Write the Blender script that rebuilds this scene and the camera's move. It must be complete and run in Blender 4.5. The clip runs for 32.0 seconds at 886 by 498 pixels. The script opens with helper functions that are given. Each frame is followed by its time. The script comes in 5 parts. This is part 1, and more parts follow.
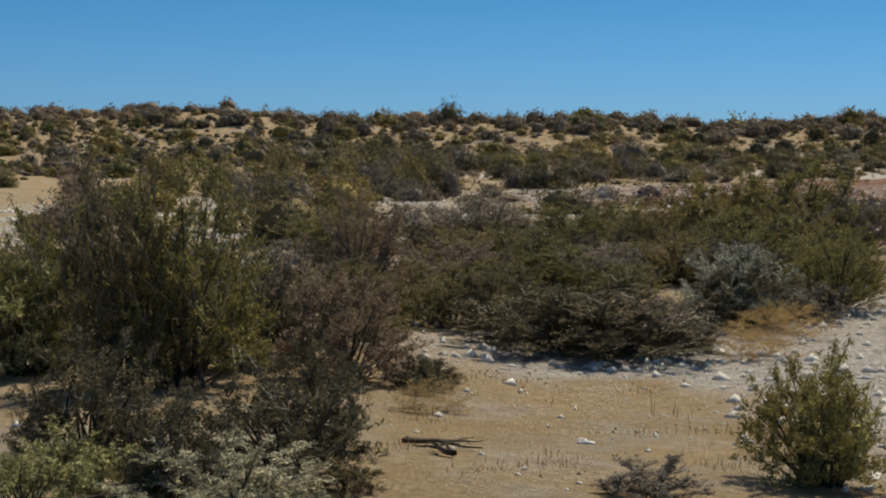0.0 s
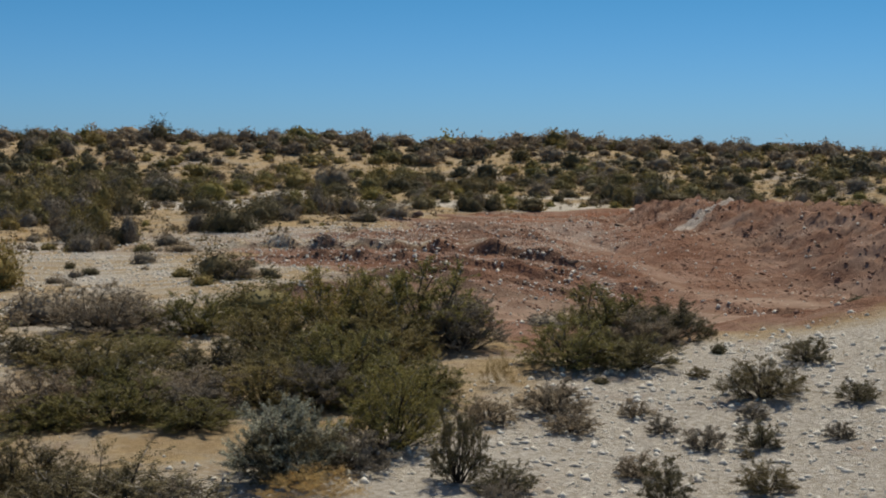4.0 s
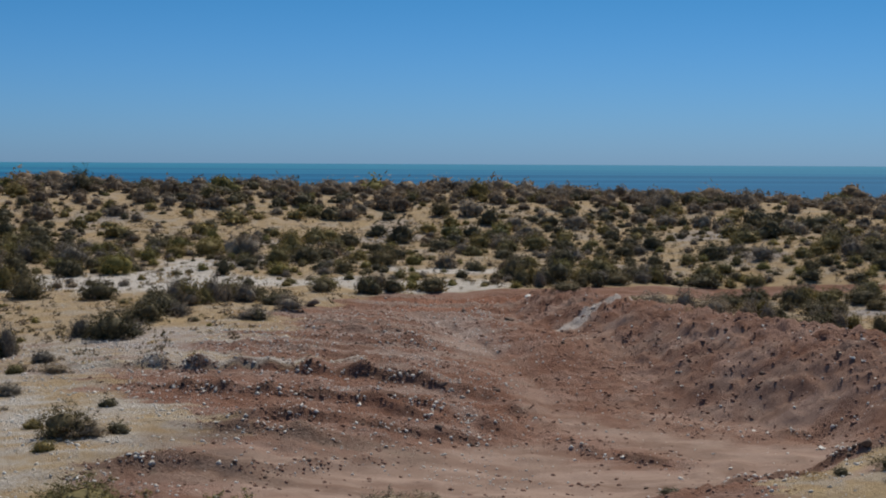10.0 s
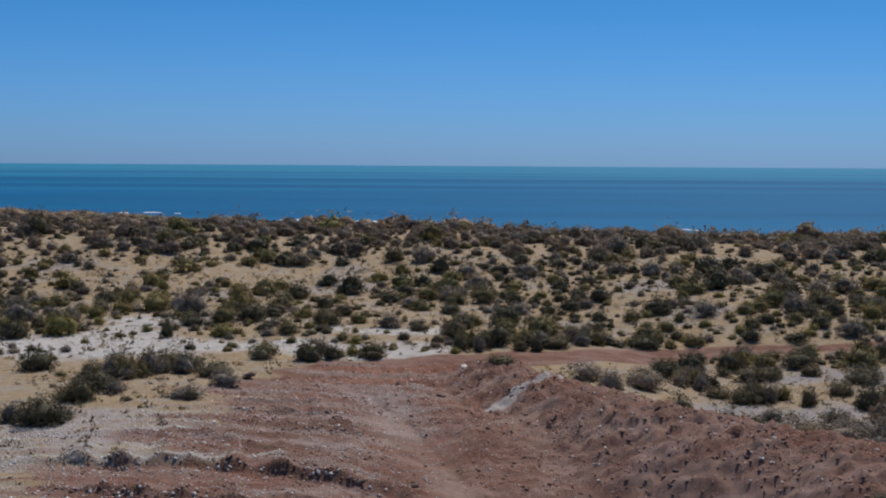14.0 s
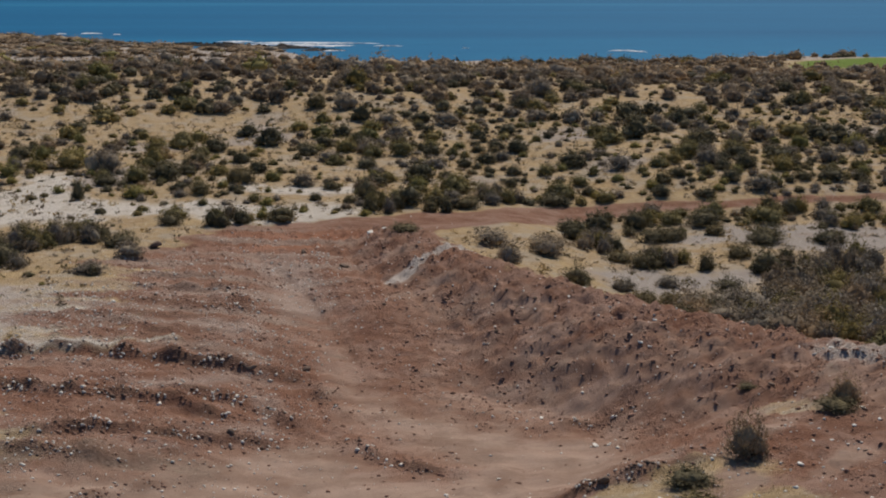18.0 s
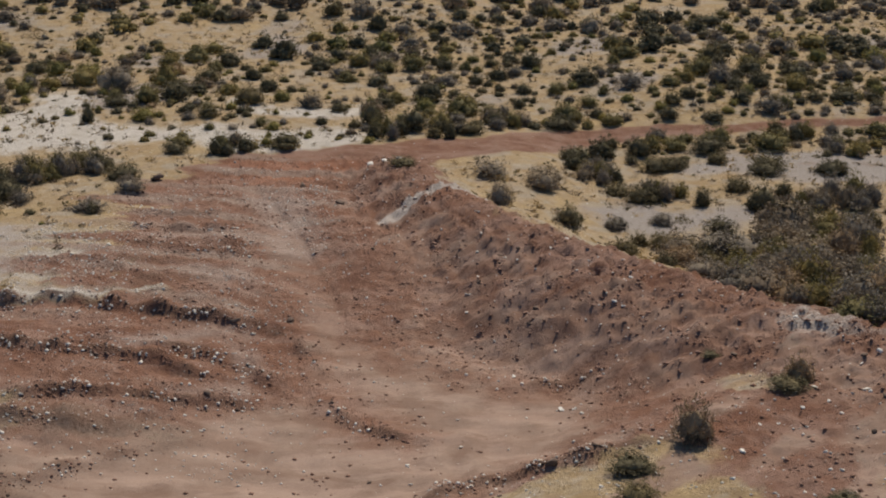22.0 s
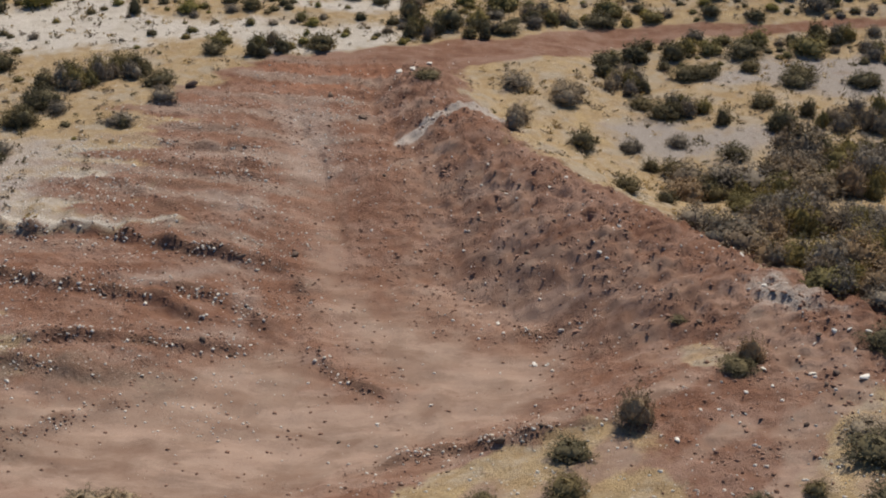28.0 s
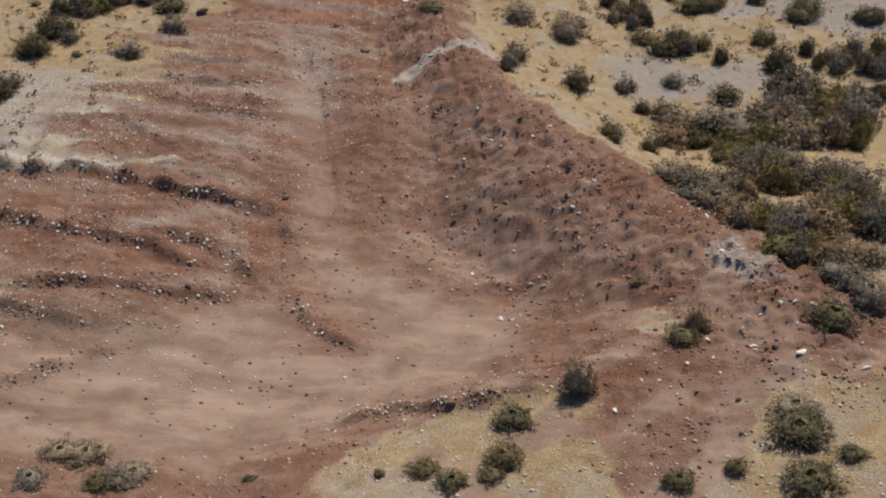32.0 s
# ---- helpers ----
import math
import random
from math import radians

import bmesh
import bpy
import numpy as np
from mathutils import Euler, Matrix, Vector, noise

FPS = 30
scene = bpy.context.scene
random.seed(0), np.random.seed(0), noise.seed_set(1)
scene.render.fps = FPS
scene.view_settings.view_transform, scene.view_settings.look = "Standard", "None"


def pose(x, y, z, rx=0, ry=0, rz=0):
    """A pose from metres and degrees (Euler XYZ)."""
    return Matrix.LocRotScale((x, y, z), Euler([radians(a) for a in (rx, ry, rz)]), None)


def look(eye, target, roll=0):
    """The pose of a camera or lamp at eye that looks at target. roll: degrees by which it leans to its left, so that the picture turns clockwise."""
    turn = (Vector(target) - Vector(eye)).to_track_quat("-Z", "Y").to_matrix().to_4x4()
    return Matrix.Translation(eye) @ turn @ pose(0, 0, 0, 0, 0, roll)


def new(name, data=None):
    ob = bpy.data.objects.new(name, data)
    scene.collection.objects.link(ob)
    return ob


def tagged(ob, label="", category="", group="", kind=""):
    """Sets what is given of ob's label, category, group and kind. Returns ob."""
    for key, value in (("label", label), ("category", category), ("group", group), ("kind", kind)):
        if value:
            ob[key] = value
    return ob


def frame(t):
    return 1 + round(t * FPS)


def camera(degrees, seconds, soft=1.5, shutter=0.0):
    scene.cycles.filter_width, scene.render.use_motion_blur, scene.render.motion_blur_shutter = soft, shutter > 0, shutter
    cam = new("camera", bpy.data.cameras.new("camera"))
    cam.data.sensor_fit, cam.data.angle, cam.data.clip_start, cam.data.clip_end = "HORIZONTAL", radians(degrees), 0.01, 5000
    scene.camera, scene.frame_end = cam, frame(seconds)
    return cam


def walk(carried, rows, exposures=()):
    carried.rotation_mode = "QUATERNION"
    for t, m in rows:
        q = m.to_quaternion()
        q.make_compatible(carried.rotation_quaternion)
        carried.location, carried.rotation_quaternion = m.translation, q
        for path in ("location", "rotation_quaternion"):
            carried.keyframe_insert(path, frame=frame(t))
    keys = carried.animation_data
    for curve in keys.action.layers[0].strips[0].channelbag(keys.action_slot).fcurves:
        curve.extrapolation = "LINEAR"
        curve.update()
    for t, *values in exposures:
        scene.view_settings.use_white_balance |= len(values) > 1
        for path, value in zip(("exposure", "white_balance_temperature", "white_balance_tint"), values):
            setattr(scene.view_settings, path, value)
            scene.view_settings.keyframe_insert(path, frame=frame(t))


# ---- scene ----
cam = camera(34.45, 32.0, soft=2.0)
PATH = [
    (0.0, (-5.453, -0.422, 2.967), (-25.880, 97.289, -2.973), 0.155),
    (0.5, (-5.146, -0.323, 3.133), (-15.969, 98.906, -2.894), 0.168),
    (1.0, (-4.844, -0.217, 3.325), (-11.090, 99.405, -2.703), 0.123),
    (1.5, (-4.485, -0.118, 3.620), (-10.465, 99.522, -2.387), 0.175),
    (2.0, (-4.150, -0.008, 3.933), (-9.790, 99.651, -2.102), 0.175),
    (2.5, (-3.822, 0.034, 4.172), (-8.503, 99.742, -1.865), 0.185),
    (3.0, (-3.524, 0.055, 4.413), (-7.215, 99.805, -1.615), 0.176),
    (3.5, (-3.267, 0.080, 4.672), (-6.351, 99.848, -1.398), 0.189),
    (4.0, (-2.956, 0.121, 5.028), (-5.430, 99.905, -1.052), 0.212),
    (4.5, (-2.665, 0.139, 5.350), (-4.605, 99.934, -0.747), 0.184),
    (6.5, (-1.588, 0.149, 6.702), (-2.107, 99.958, 0.537), 0.200),
    (7.0, (-1.236, 0.124, 7.123), (-1.660, 99.935, 0.984), 0.211),
    (7.5, (-0.927, 0.080, 7.556), (-1.234, 99.890, 1.397), 0.214),
    (8.0, (-0.624, 0.038, 8.049), (-0.796, 99.849, 1.894), 0.247),
    (8.5, (-0.322, 0.015, 8.502), (-0.412, 99.823, 2.298), 0.227),
    (9.0, (-0.013, -0.004, 9.000), (-0.015, 99.801, 2.762), 0.247),
    (9.5, (0.262, -0.039, 9.465), (0.395, 99.766, 3.218), 0.266),
    (10.0, (0.575, -0.069, 9.970), (0.821, 99.735, 3.719), 0.300),
    (10.5, (0.868, -0.122, 10.457), (1.201, 99.680, 4.186), 0.326),
    (11.0, (1.187, -0.186, 10.969), (1.603, 99.618, 4.724), 0.340),
    (11.5, (1.486, -0.235, 11.424), (2.000, 99.568, 5.160), 0.323),
    (12.0, (1.823, -0.277, 11.952), (2.436, 99.525, 5.698), 0.340),
    (12.5, (2.160, -0.352, 12.447), (2.798, 99.450, 6.187), 0.341),
    (13.0, (2.491, -0.456, 12.996), (3.227, 99.346, 6.747), 0.353),
    (13.5, (2.801, -0.531, 13.489), (3.831, 99.267, 7.225), 0.346),
    (14.0, (3.130, -0.579, 13.973), (4.585, 99.216, 7.742), 0.361),
    (14.5, (3.454, -0.624, 14.352), (5.249, 99.172, 8.226), 0.340),
    (15.0, (3.799, -0.669, 14.698), (6.044, 98.870, 5.377), 0.281),
    (15.5, (4.146, -0.708, 15.028), (6.784, 98.468, 2.492), 0.211),
    (17.5, (5.451, -0.758, 16.671), (9.804, 97.562, -1.056), 0.168),
    (18.0, (5.797, -0.746, 17.104), (10.503, 97.262, -2.187), 0.164),
    (18.5, (6.133, -0.728, 17.512), (11.039, 97.005, -3.082), 0.133),
    (19.0, (6.475, -0.721, 17.997), (11.489, 96.727, -3.882), 0.113),
    (19.5, (6.830, -0.744, 18.446), (11.852, 96.445, -4.553), 0.082),
    (20.0, (7.224, -0.758, 18.931), (12.019, 96.158, -5.239), 0.039),
    (20.5, (7.598, -0.785, 19.408), (11.476, 95.903, -5.818), 0.046),
    (21.0, (7.983, -0.799, 19.923), (10.872, 95.631, -6.398), 0.003),
    (21.5, (8.356, -0.808, 20.435), (10.365, 95.357, -6.918), 0.006),
    (22.0, (8.759, -0.794, 20.965), (9.838, 95.070, -7.477), -0.013),
    (22.5, (9.112, -0.779, 21.471), (9.302, 94.782, -7.992), -0.073),
    (23.0, (9.456, -0.752, 21.998), (8.780, 94.470, -8.536), -0.075),
    (23.5, (9.808, -0.711, 22.516), (8.278, 94.153, -9.084), -0.103),
    (24.0, (10.170, -0.668, 23.040), (7.827, 93.820, -9.616), -0.144),
    (24.5, (10.589, -0.641, 23.586), (7.457, 93.444, -10.149), -0.202),
    (25.0, (11.024, -0.640, 24.138), (7.176, 93.025, -10.676), -0.232),
    (25.5, (11.433, -0.682, 24.674), (7.076, 92.558, -11.206), -0.304),
    (27.5, (13.161, -0.709, 26.735), (7.188, 90.677, -13.427), -0.381),
    (28.0, (13.596, -0.715, 27.289), (7.186, 90.148, -13.976), -0.393),
    (28.5, (14.020, -0.703, 27.887), (7.137, 89.632, -14.448), -0.426),
    (29.0, (14.466, -0.731, 28.455), (7.070, 89.050, -14.957), -0.448),
    (29.5, (14.927, -0.782, 28.995), (6.988, 88.441, -15.460), -0.460),
    (30.0, (15.393, -0.822, 29.538), (6.902, 87.816, -15.974), -0.479),
    (30.5, (15.864, -0.841, 30.086), (6.870, 87.179, -16.514), -0.483),
    (31.0, (16.339, -0.859, 30.633), (6.849, 86.537, -17.030), -0.535),
    (31.5, (16.826, -0.849, 31.195), (6.834, 85.889, -17.557), -0.535),
    (32.0, (17.310, -0.843, 31.761), (6.812, 85.226, -18.058), -0.571),
]
walk(cam, [(t, look(eye, target, roll)) for t, eye, target, roll in PATH],
     [(0.0, -0.02, 7100.0, 7.0), (4.0, -0.08, 7100.0, 7.0), (7.0, -0.23, 6750.0, 8.0), (11.0, -0.27, 6300.0, 12.0), (13.5, -0.27, 5950.0, 15.0), (15.5, -0.26, 6050.0, 15.0), (17.5, -0.24, 6750.0, 13.0), (21.0, -0.13, 7000.0, 12.0), (28.0, 0.04, 6950.0, 12.0), (32.0, 0.02, 6950.0, 12.0)])

# ---- light ----
SUN_EL, SUN_AZ = 54.0, 20.0        # degrees; azimuth clockwise from +y
world = bpy.data.worlds.new("sky")
scene.world = world
world.use_nodes = True
wn = world.node_tree
wn.nodes.clear()
sky = wn.nodes.new("ShaderNodeTexSky")
sky.sky_type = "NISHITA"
sky.sun_disc = False
sky.sun_elevation = radians(SUN_EL)
sky.sun_rotation = radians(SUN_AZ)
sky.air_density, sky.dust_density, sky.ozone_density = 1.0, 0.3, 3.0
bg = wn.nodes.new("ShaderNodeBackground")
bg.inputs["Strength"].default_value = 0.085
wo = wn.nodes.new("ShaderNodeOutputWorld")
tc = wn.nodes.new("ShaderNodeTexCoord")
sx = wn.nodes.new("ShaderNodeSeparateXYZ")
wn.links.new(tc.outputs["Generated"], sx.inputs[0])
deep = wn.nodes.new("ShaderNodeValToRGB")      # the clear, deep blue of the dry air
for e, (p, c) in zip([deep.color_ramp.elements[0], deep.color_ramp.elements[1], deep.color_ramp.elements.new(0.2), deep.color_ramp.elements.new(0.5)],
                     [(0.0, (0.33, 0.63, 1.28, 1)), (1.0, (0.98, 0.98, 1.0, 1)), (0.18, (0.095, 0.49, 0.74, 1)), (0.5, (0.66, 0.82, 1.0, 1))]):
    e.position, e.color = p, c
wn.links.new(sx.outputs[2], deep.inputs[0])
tint = wn.nodes.new("ShaderNodeMix")
tint.data_type, tint.blend_type = "RGBA", "MULTIPLY"
tint.inputs[0].default_value = 1.0
wn.links.new(sky.outputs[0], tint.inputs[6])
wn.links.new(deep.outputs[0], tint.inputs[7])
wn.links.new(tint.outputs[2], bg.inputs[0])
wn.links.new(bg.outputs[0], wo.inputs[0])

sun_data = bpy.data.lights.new("sun", "SUN")
sun_data.energy, sun_data.angle, sun_data.color = 4.2, radians(0.53), (1.0, 0.95, 0.86)
sun = new("sun", sun_data)
_e, _a = radians(SUN_EL), radians(SUN_AZ)
_d = Vector((math.sin(_a) * math.cos(_e), math.cos(_a) * math.cos(_e), math.sin(_e)))
sun.matrix_world = look(_d * 200, (0, 0, 0))


# ---- materials ----
class Nodes:
    """A small builder for node materials."""

    def __init__(self, name, rough=0.9, spec=0.2):
        self.mat = bpy.data.materials.new(name)
        self.mat.use_nodes = True
        self.t = self.mat.node_tree
        self.t.nodes.clear()
        self.out = self.t.nodes.new("ShaderNodeOutputMaterial")
        self.b = self.t.nodes.new("ShaderNodeBsdfPrincipled")
        self.b.inputs["Roughness"].default_value = rough
        self.b.inputs["Specular IOR Level"].default_value = spec
        self.t.links.new(self.b.outputs[0], self.out.inputs[0])
        self.co = self.t.nodes.new("ShaderNodeTexCoord").outputs["Object"]

    def link(self, a, b):
        self.t.links.new(a, b)

    def noise(self, scale, detail=6.0, rough=0.6, stretch=None, distort=0.0):
        n = self.t.nodes.new("ShaderNodeTexNoise")
        n.inputs["Scale"].default_value = scale
        n.inputs["Detail"].default_value = detail
        n.inputs["Roughness"].default_value = rough
        n.inputs["Distortion"].default_value = distort
        co = self.co
        if stretch:
            m = self.t.nodes.new("ShaderNodeMapping")
            m.inputs["Scale"].default_value = stretch[:3]
            if len(stretch) > 3:
                m.inputs["Rotation"].default_value = (0, 0, radians(stretch[3]))
            self.link(co, m.inputs[0])
            co = m.outputs[0]
        self.link(co, n.inputs["Vector"])
        return n.outputs["Fac"]

    def voronoi(self, scale, feature="F1", out="Distance"):
        n = self.t.nodes.new("ShaderNodeTexVoronoi")
        n.feature = feature
        n.inputs["Scale"].default_value = scale
        self.link(self.co, n.inputs["Vector"])
        return n.outputs[out]

    def ramp(self, fac, *stops):
        n = self.t.nodes.new("ShaderNodeValToRGB")
        els = n.color_ramp.elements
        while len(els) < len(stops):
            els.new(0.5)
        for e, (p, c) in zip(els, stops):
            e.position = p
            e.color = (*c, 1) if hasattr(c, "__len__") else (c, c, c, 1)
        self.link(fac, n.inputs[0])
        return n.outputs[0]

    def mix(self, fac, a, b, blend="MIX"):
        n = self.t.nodes.new("ShaderNodeMix")
        n.data_type, n.blend_type = "RGBA", blend
        for v, s in ((fac, n.inputs[0]), (a, n.inputs[6]), (b, n.inputs[7])):
            if isinstance(v, (int, float)):
                s.default_value = v
            elif isinstance(v, tuple):
                s.default_value = (*v, 1)
            else:
                self.link(v, s)
        return n.outputs[2]

    def math(self, op, a, b=0.0, clamp=False):
        n = self.t.nodes.new("ShaderNodeMath")
        n.operation, n.use_clamp = op, clamp
        for v, s in ((a, n.inputs[0]), (b, n.inputs[1])):
            if isinstance(v, (int, float)):
                s.default_value = v
            else:
                self.link(v, s)
        return n.outputs[0]

    def bump(self, height, strength=0.5, distance=0.05):
        n = self.t.nodes.new("ShaderNodeBump")
        n.inputs["Strength"].default_value = strength
        n.inputs["Distance"].default_value = distance
        self.link(height, n.inputs["Height"])
        self.link(n.outputs[0], self.b.inputs["Normal"])
        return n

    def done(self, colour):
        if isinstance(colour, tuple):
            self.b.inputs["Base Color"].default_value = (*colour, 1)
        else:
            self.link(colour, self.b.inputs["Base Color"])
        return self.mat


def ground_material():
    n = Nodes("desert_ground", 1.0, 0.0)
    za = n.t.nodes.new("ShaderNodeAttribute")
    za.attribute_name = "zone"
    sep = n.t.nodes.new("ShaderNodeSeparateColor")
    n.link(za.outputs["Color"], sep.inputs[0])
    zb = n.t.nodes.new("ShaderNodeAttribute")
    zb.attribute_name = "zone_b"
    sep2 = n.t.nodes.new("ShaderNodeSeparateColor")
    n.link(zb.outputs["Color"], sep2.inputs[0])
    zc = n.t.nodes.new("ShaderNodeAttribute")
    zc.attribute_name = "zone_c"
    sep3 = n.t.nodes.new("ShaderNodeSeparateColor")
    n.link(zc.outputs["Color"], sep3.inputs[0])
    zd = n.t.nodes.new("ShaderNodeAttribute")
    zd.attribute_name = "zone_d"
    sep4 = n.t.nodes.new("ShaderNodeSeparateColor")
    n.link(zd.outputs["Color"], sep4.inputs[0])
    big, mid, fine = n.noise(0.12, 4), n.noise(0.7, 8, 0.65), n.noise(9.0, 8, 0.7)
    grit = n.noise(30.0, 4, 0.7)

    def zone(v, soft=0.16):
        wob = n.math("ADD", n.math("MULTIPLY", n.math("SUBTRACT", mid, 0.5), 1.2), n.math("MULTIPLY", n.math("SUBTRACT", fine, 0.5), 0.45))
        s = n.math("ADD", v, wob)
        return n.math("DIVIDE", n.math("SUBTRACT", s, 0.5 - soft), 2 * soft, clamp=True)

    # straw-coloured sand with patches of dry turf
    sand = n.ramp(mid, (0.25, (0.400, 0.272, 0.150)), (0.55, (0.469, 0.350, 0.207)), (0.8, (0.552, 0.432, 0.276)))
    turf = n.noise(0.45, 7, 0.62, None, 0.6)
    sand = n.mix(n.ramp(turf, (0.52, 0.0), (0.60, 0.6)), sand, n.ramp(fine, (0.3, (0.368, 0.322, 0.258)), (0.7, (0.534, 0.488, 0.414))))
    sand = n.mix(n.ramp(n.noise(1.4, 8, 0.7, None, 0.4), (0.5, 0.0), (0.62, 0.55)), sand, (0.56, 0.46, 0.35))
    sand = n.mix(n.ramp(turf, (0.36, 0.6), (0.44, 0.0)), sand, (0.552, 0.405, 0.216))
    sand = n.mix(n.ramp(fine, (0.4, 0.0), (0.7, 0.55)), sand, (0.248, 0.179, 0.106))
    # red-brown earth
    red = n.ramp(mid, (0.25, (0.200, 0.108, 0.073)), (0.5, (0.270, 0.153, 0.107)), (0.75, (0.335, 0.206, 0.149)))
    red = n.mix(n.ramp(big, (0.42, 0.0), (0.62, 0.65)), red, (0.242, 0.119, 0.076))
    red = n.mix(n.ramp(n.noise(1.6, 8, 0.7, (1.0, 0.35, 1.0, 12)), (0.5, 0.0), (0.72, 0.55)), red, (0.353, 0.242, 0.191))
    patch = n.noise(0.5, 8, 0.66, (0.6, 1.2, 1.0, 8), 0.5)
    red = n.mix(n.ramp(patch, (0.50, 0.0), (0.58, 0.5)), red, (0.372, 0.246, 0.191))
    red = n.mix(n.ramp(patch, (0.36, 0.6), (0.45, 0.0)), red, (0.177, 0.091, 0.065))
    red = n.mix(n.ramp(fine, (0.3, 0.4), (0.48, 0.0)), red, (0.140, 0.074, 0.051))
    # dusty floor of the pit
    dust = n.ramp(n.noise(0.9, 8, 0.6, (1, 0.6, 1)), (0.3, (0.259, 0.177, 0.134)), (0.7, (0.351, 0.257, 0.199)))
    dust = n.mix(n.ramp(patch, (0.50, 0.0), (0.57, 0.7)), dust, (0.405, 0.292, 0.228))
    dust = n.mix(n.ramp(patch, (0.38, 0.65), (0.46, 0.0)), dust, (0.216, 0.137, 0.100))
    dust = n.mix(n.ramp(fine, (0.45, 0.0), (0.8, 0.4)), dust, (0.216, 0.137, 0.100))
    streak = n.ramp(n.noise(1.3, 5, 0.6, (0.16, 1.0, 1.0, -32)), (0.42, 0.28), (0.58, 0.0))
    dust = n.mix(streak, dust, (0.227, 0.143, 0.104))
    # white gravel
    cell = n.voronoi(11.0)
    white = n.ramp(fine, (0.32, (0.319, 0.269, 0.210)), (0.5, (0.554, 0.504, 0.437)), (0.68, (0.739, 0.706, 0.655)))
    white = n.mix(n.ramp(cell, (0.3, 0.0), (0.7, 0.3)), white, (0.353, 0.277, 0.193))
    # pale clay pan, grey soil
    pan = n.ramp(mid, (0.3, (0.50, 0.44, 0.36)), (0.7, (0.66, 0.61, 0.54)))
    grey = n.ramp(fine, (0.3, (0.32, 0.275, 0.235)), (0.7, (0.44, 0.39, 0.345)))
    col = n.mix(zone(sep2.outputs[0], 0.25), sand, grey)
    col = n.mix(zone(sep2.outputs[1], 0.3), col, pan)
    col = n.mix(zone(sep.outputs[1], 0.35), col, white)
    col = n.mix(zone(sep.outputs[0]), col, red)
    col = n.mix(n.math("MULTIPLY", zone(sep4.outputs[2], 0.4), 0.7), col, n.ramp(mid, (0.3, (0.30, 0.135, 0.08)), (0.7, (0.42, 0.215, 0.14))))
    col = n.mix(zone(sep3.outputs[0], 0.4), col, n.ramp(mid, (0.3, (0.26, 0.168, 0.125)), (0.7, (0.38, 0.285, 0.228))))
    col = n.mix(zone(sep.outputs[2], 0.4), col, dust)
    col = n.mix(n.math("MULTIPLY", zone(sep4.outputs[0], 0.4), 0.8), col, n.ramp(mid, (0.3, (0.34, 0.25, 0.20)), (0.7, (0.44, 0.345, 0.29))))
    col = n.mix(n.math("MULTIPLY", zone(sep4.outputs[1], 0.4), 0.8), col, n.ramp(fine, (0.35, (0.13, 0.095, 0.07)), (0.65, (0.30, 0.225, 0.175))))
    # dark rubble tone; on the ledge faces it also holds painted shade
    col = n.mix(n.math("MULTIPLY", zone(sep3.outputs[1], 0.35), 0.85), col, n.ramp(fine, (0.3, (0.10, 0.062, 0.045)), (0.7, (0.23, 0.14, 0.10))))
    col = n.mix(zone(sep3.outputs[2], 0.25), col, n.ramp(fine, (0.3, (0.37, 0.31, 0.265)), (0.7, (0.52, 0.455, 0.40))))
    col = n.mix(zone(sep2.outputs[2], 0.3), col, (0.15, 0.21, 0.06))
    col = n.mix(n.ramp(grit, (0.3, 0.35), (0.5, 0.0)), col, n.mix(1.0, col, (0.62, 0.58, 0.55), "MULTIPLY"))
    h = n.math("ADD", n.math("MULTIPLY", fine, 1.0), n.math("MULTIPLY", grit, 0.4))
    h = n.math("ADD", h, n.math("MULTIPLY", mid, 1.5))
    bump = n.bump(h, 0.8, 0.13)
    n.link(n.math("SUBTRACT", 0.85, n.math("MULTIPLY", sep.outputs[2], 0.5)), bump.inputs["Strength"])
    return n.done(col)


def leaf_material(name, dark, mid, light):
    n = Nodes(name, 0.7, 0.12)
    g = n.t.nodes.new("ShaderNodeNewGeometry")
    oi = n.t.nodes.new("ShaderNodeObjectInfo")
    c = n.ramp(g.outputs["Random Per Island"], (0.0, dark), (0.55, mid), (1.0, light))
    tint = n.ramp(oi.outputs["Random"], (0.0, (0.75, 0.76, 0.74)), (0.5, (1.0, 1.0, 1.0)), (1.0, (1.25, 1.14, 0.95)))
    c = n.mix(1.0, c, tint, "MULTIPLY")
    thin = n.t.nodes.new("ShaderNodeBsdfTranslucent")
    both = n.t.nodes.new("ShaderNodeMixShader")
    both.inputs[0].default_value = 0.25
    n.link(c, thin.inputs[0])
    n.link(n.b.outputs[0], both.inputs[1])
    n.link(thin.outputs[0], both.inputs[2])
    n.link(both.outputs[0], n.out.inputs[0])
    return n.done(c)


def plain_noise(name, dark, light, scale, rough=0.9, bump=0.4):
    n = Nodes(name, rough, 0.08)
    f = n.noise(scale, 8, 0.65)
    oi = n.t.nodes.new("ShaderNodeNewGeometry")
    c = n.ramp(f, (0.3, dark), (0.7, light))
    c = n.mix(0.6, c, n.mix(oi.outputs["Random Per Island"], dark, light))
    n.bump(f, bump, 0.03)
    return n.done(c)


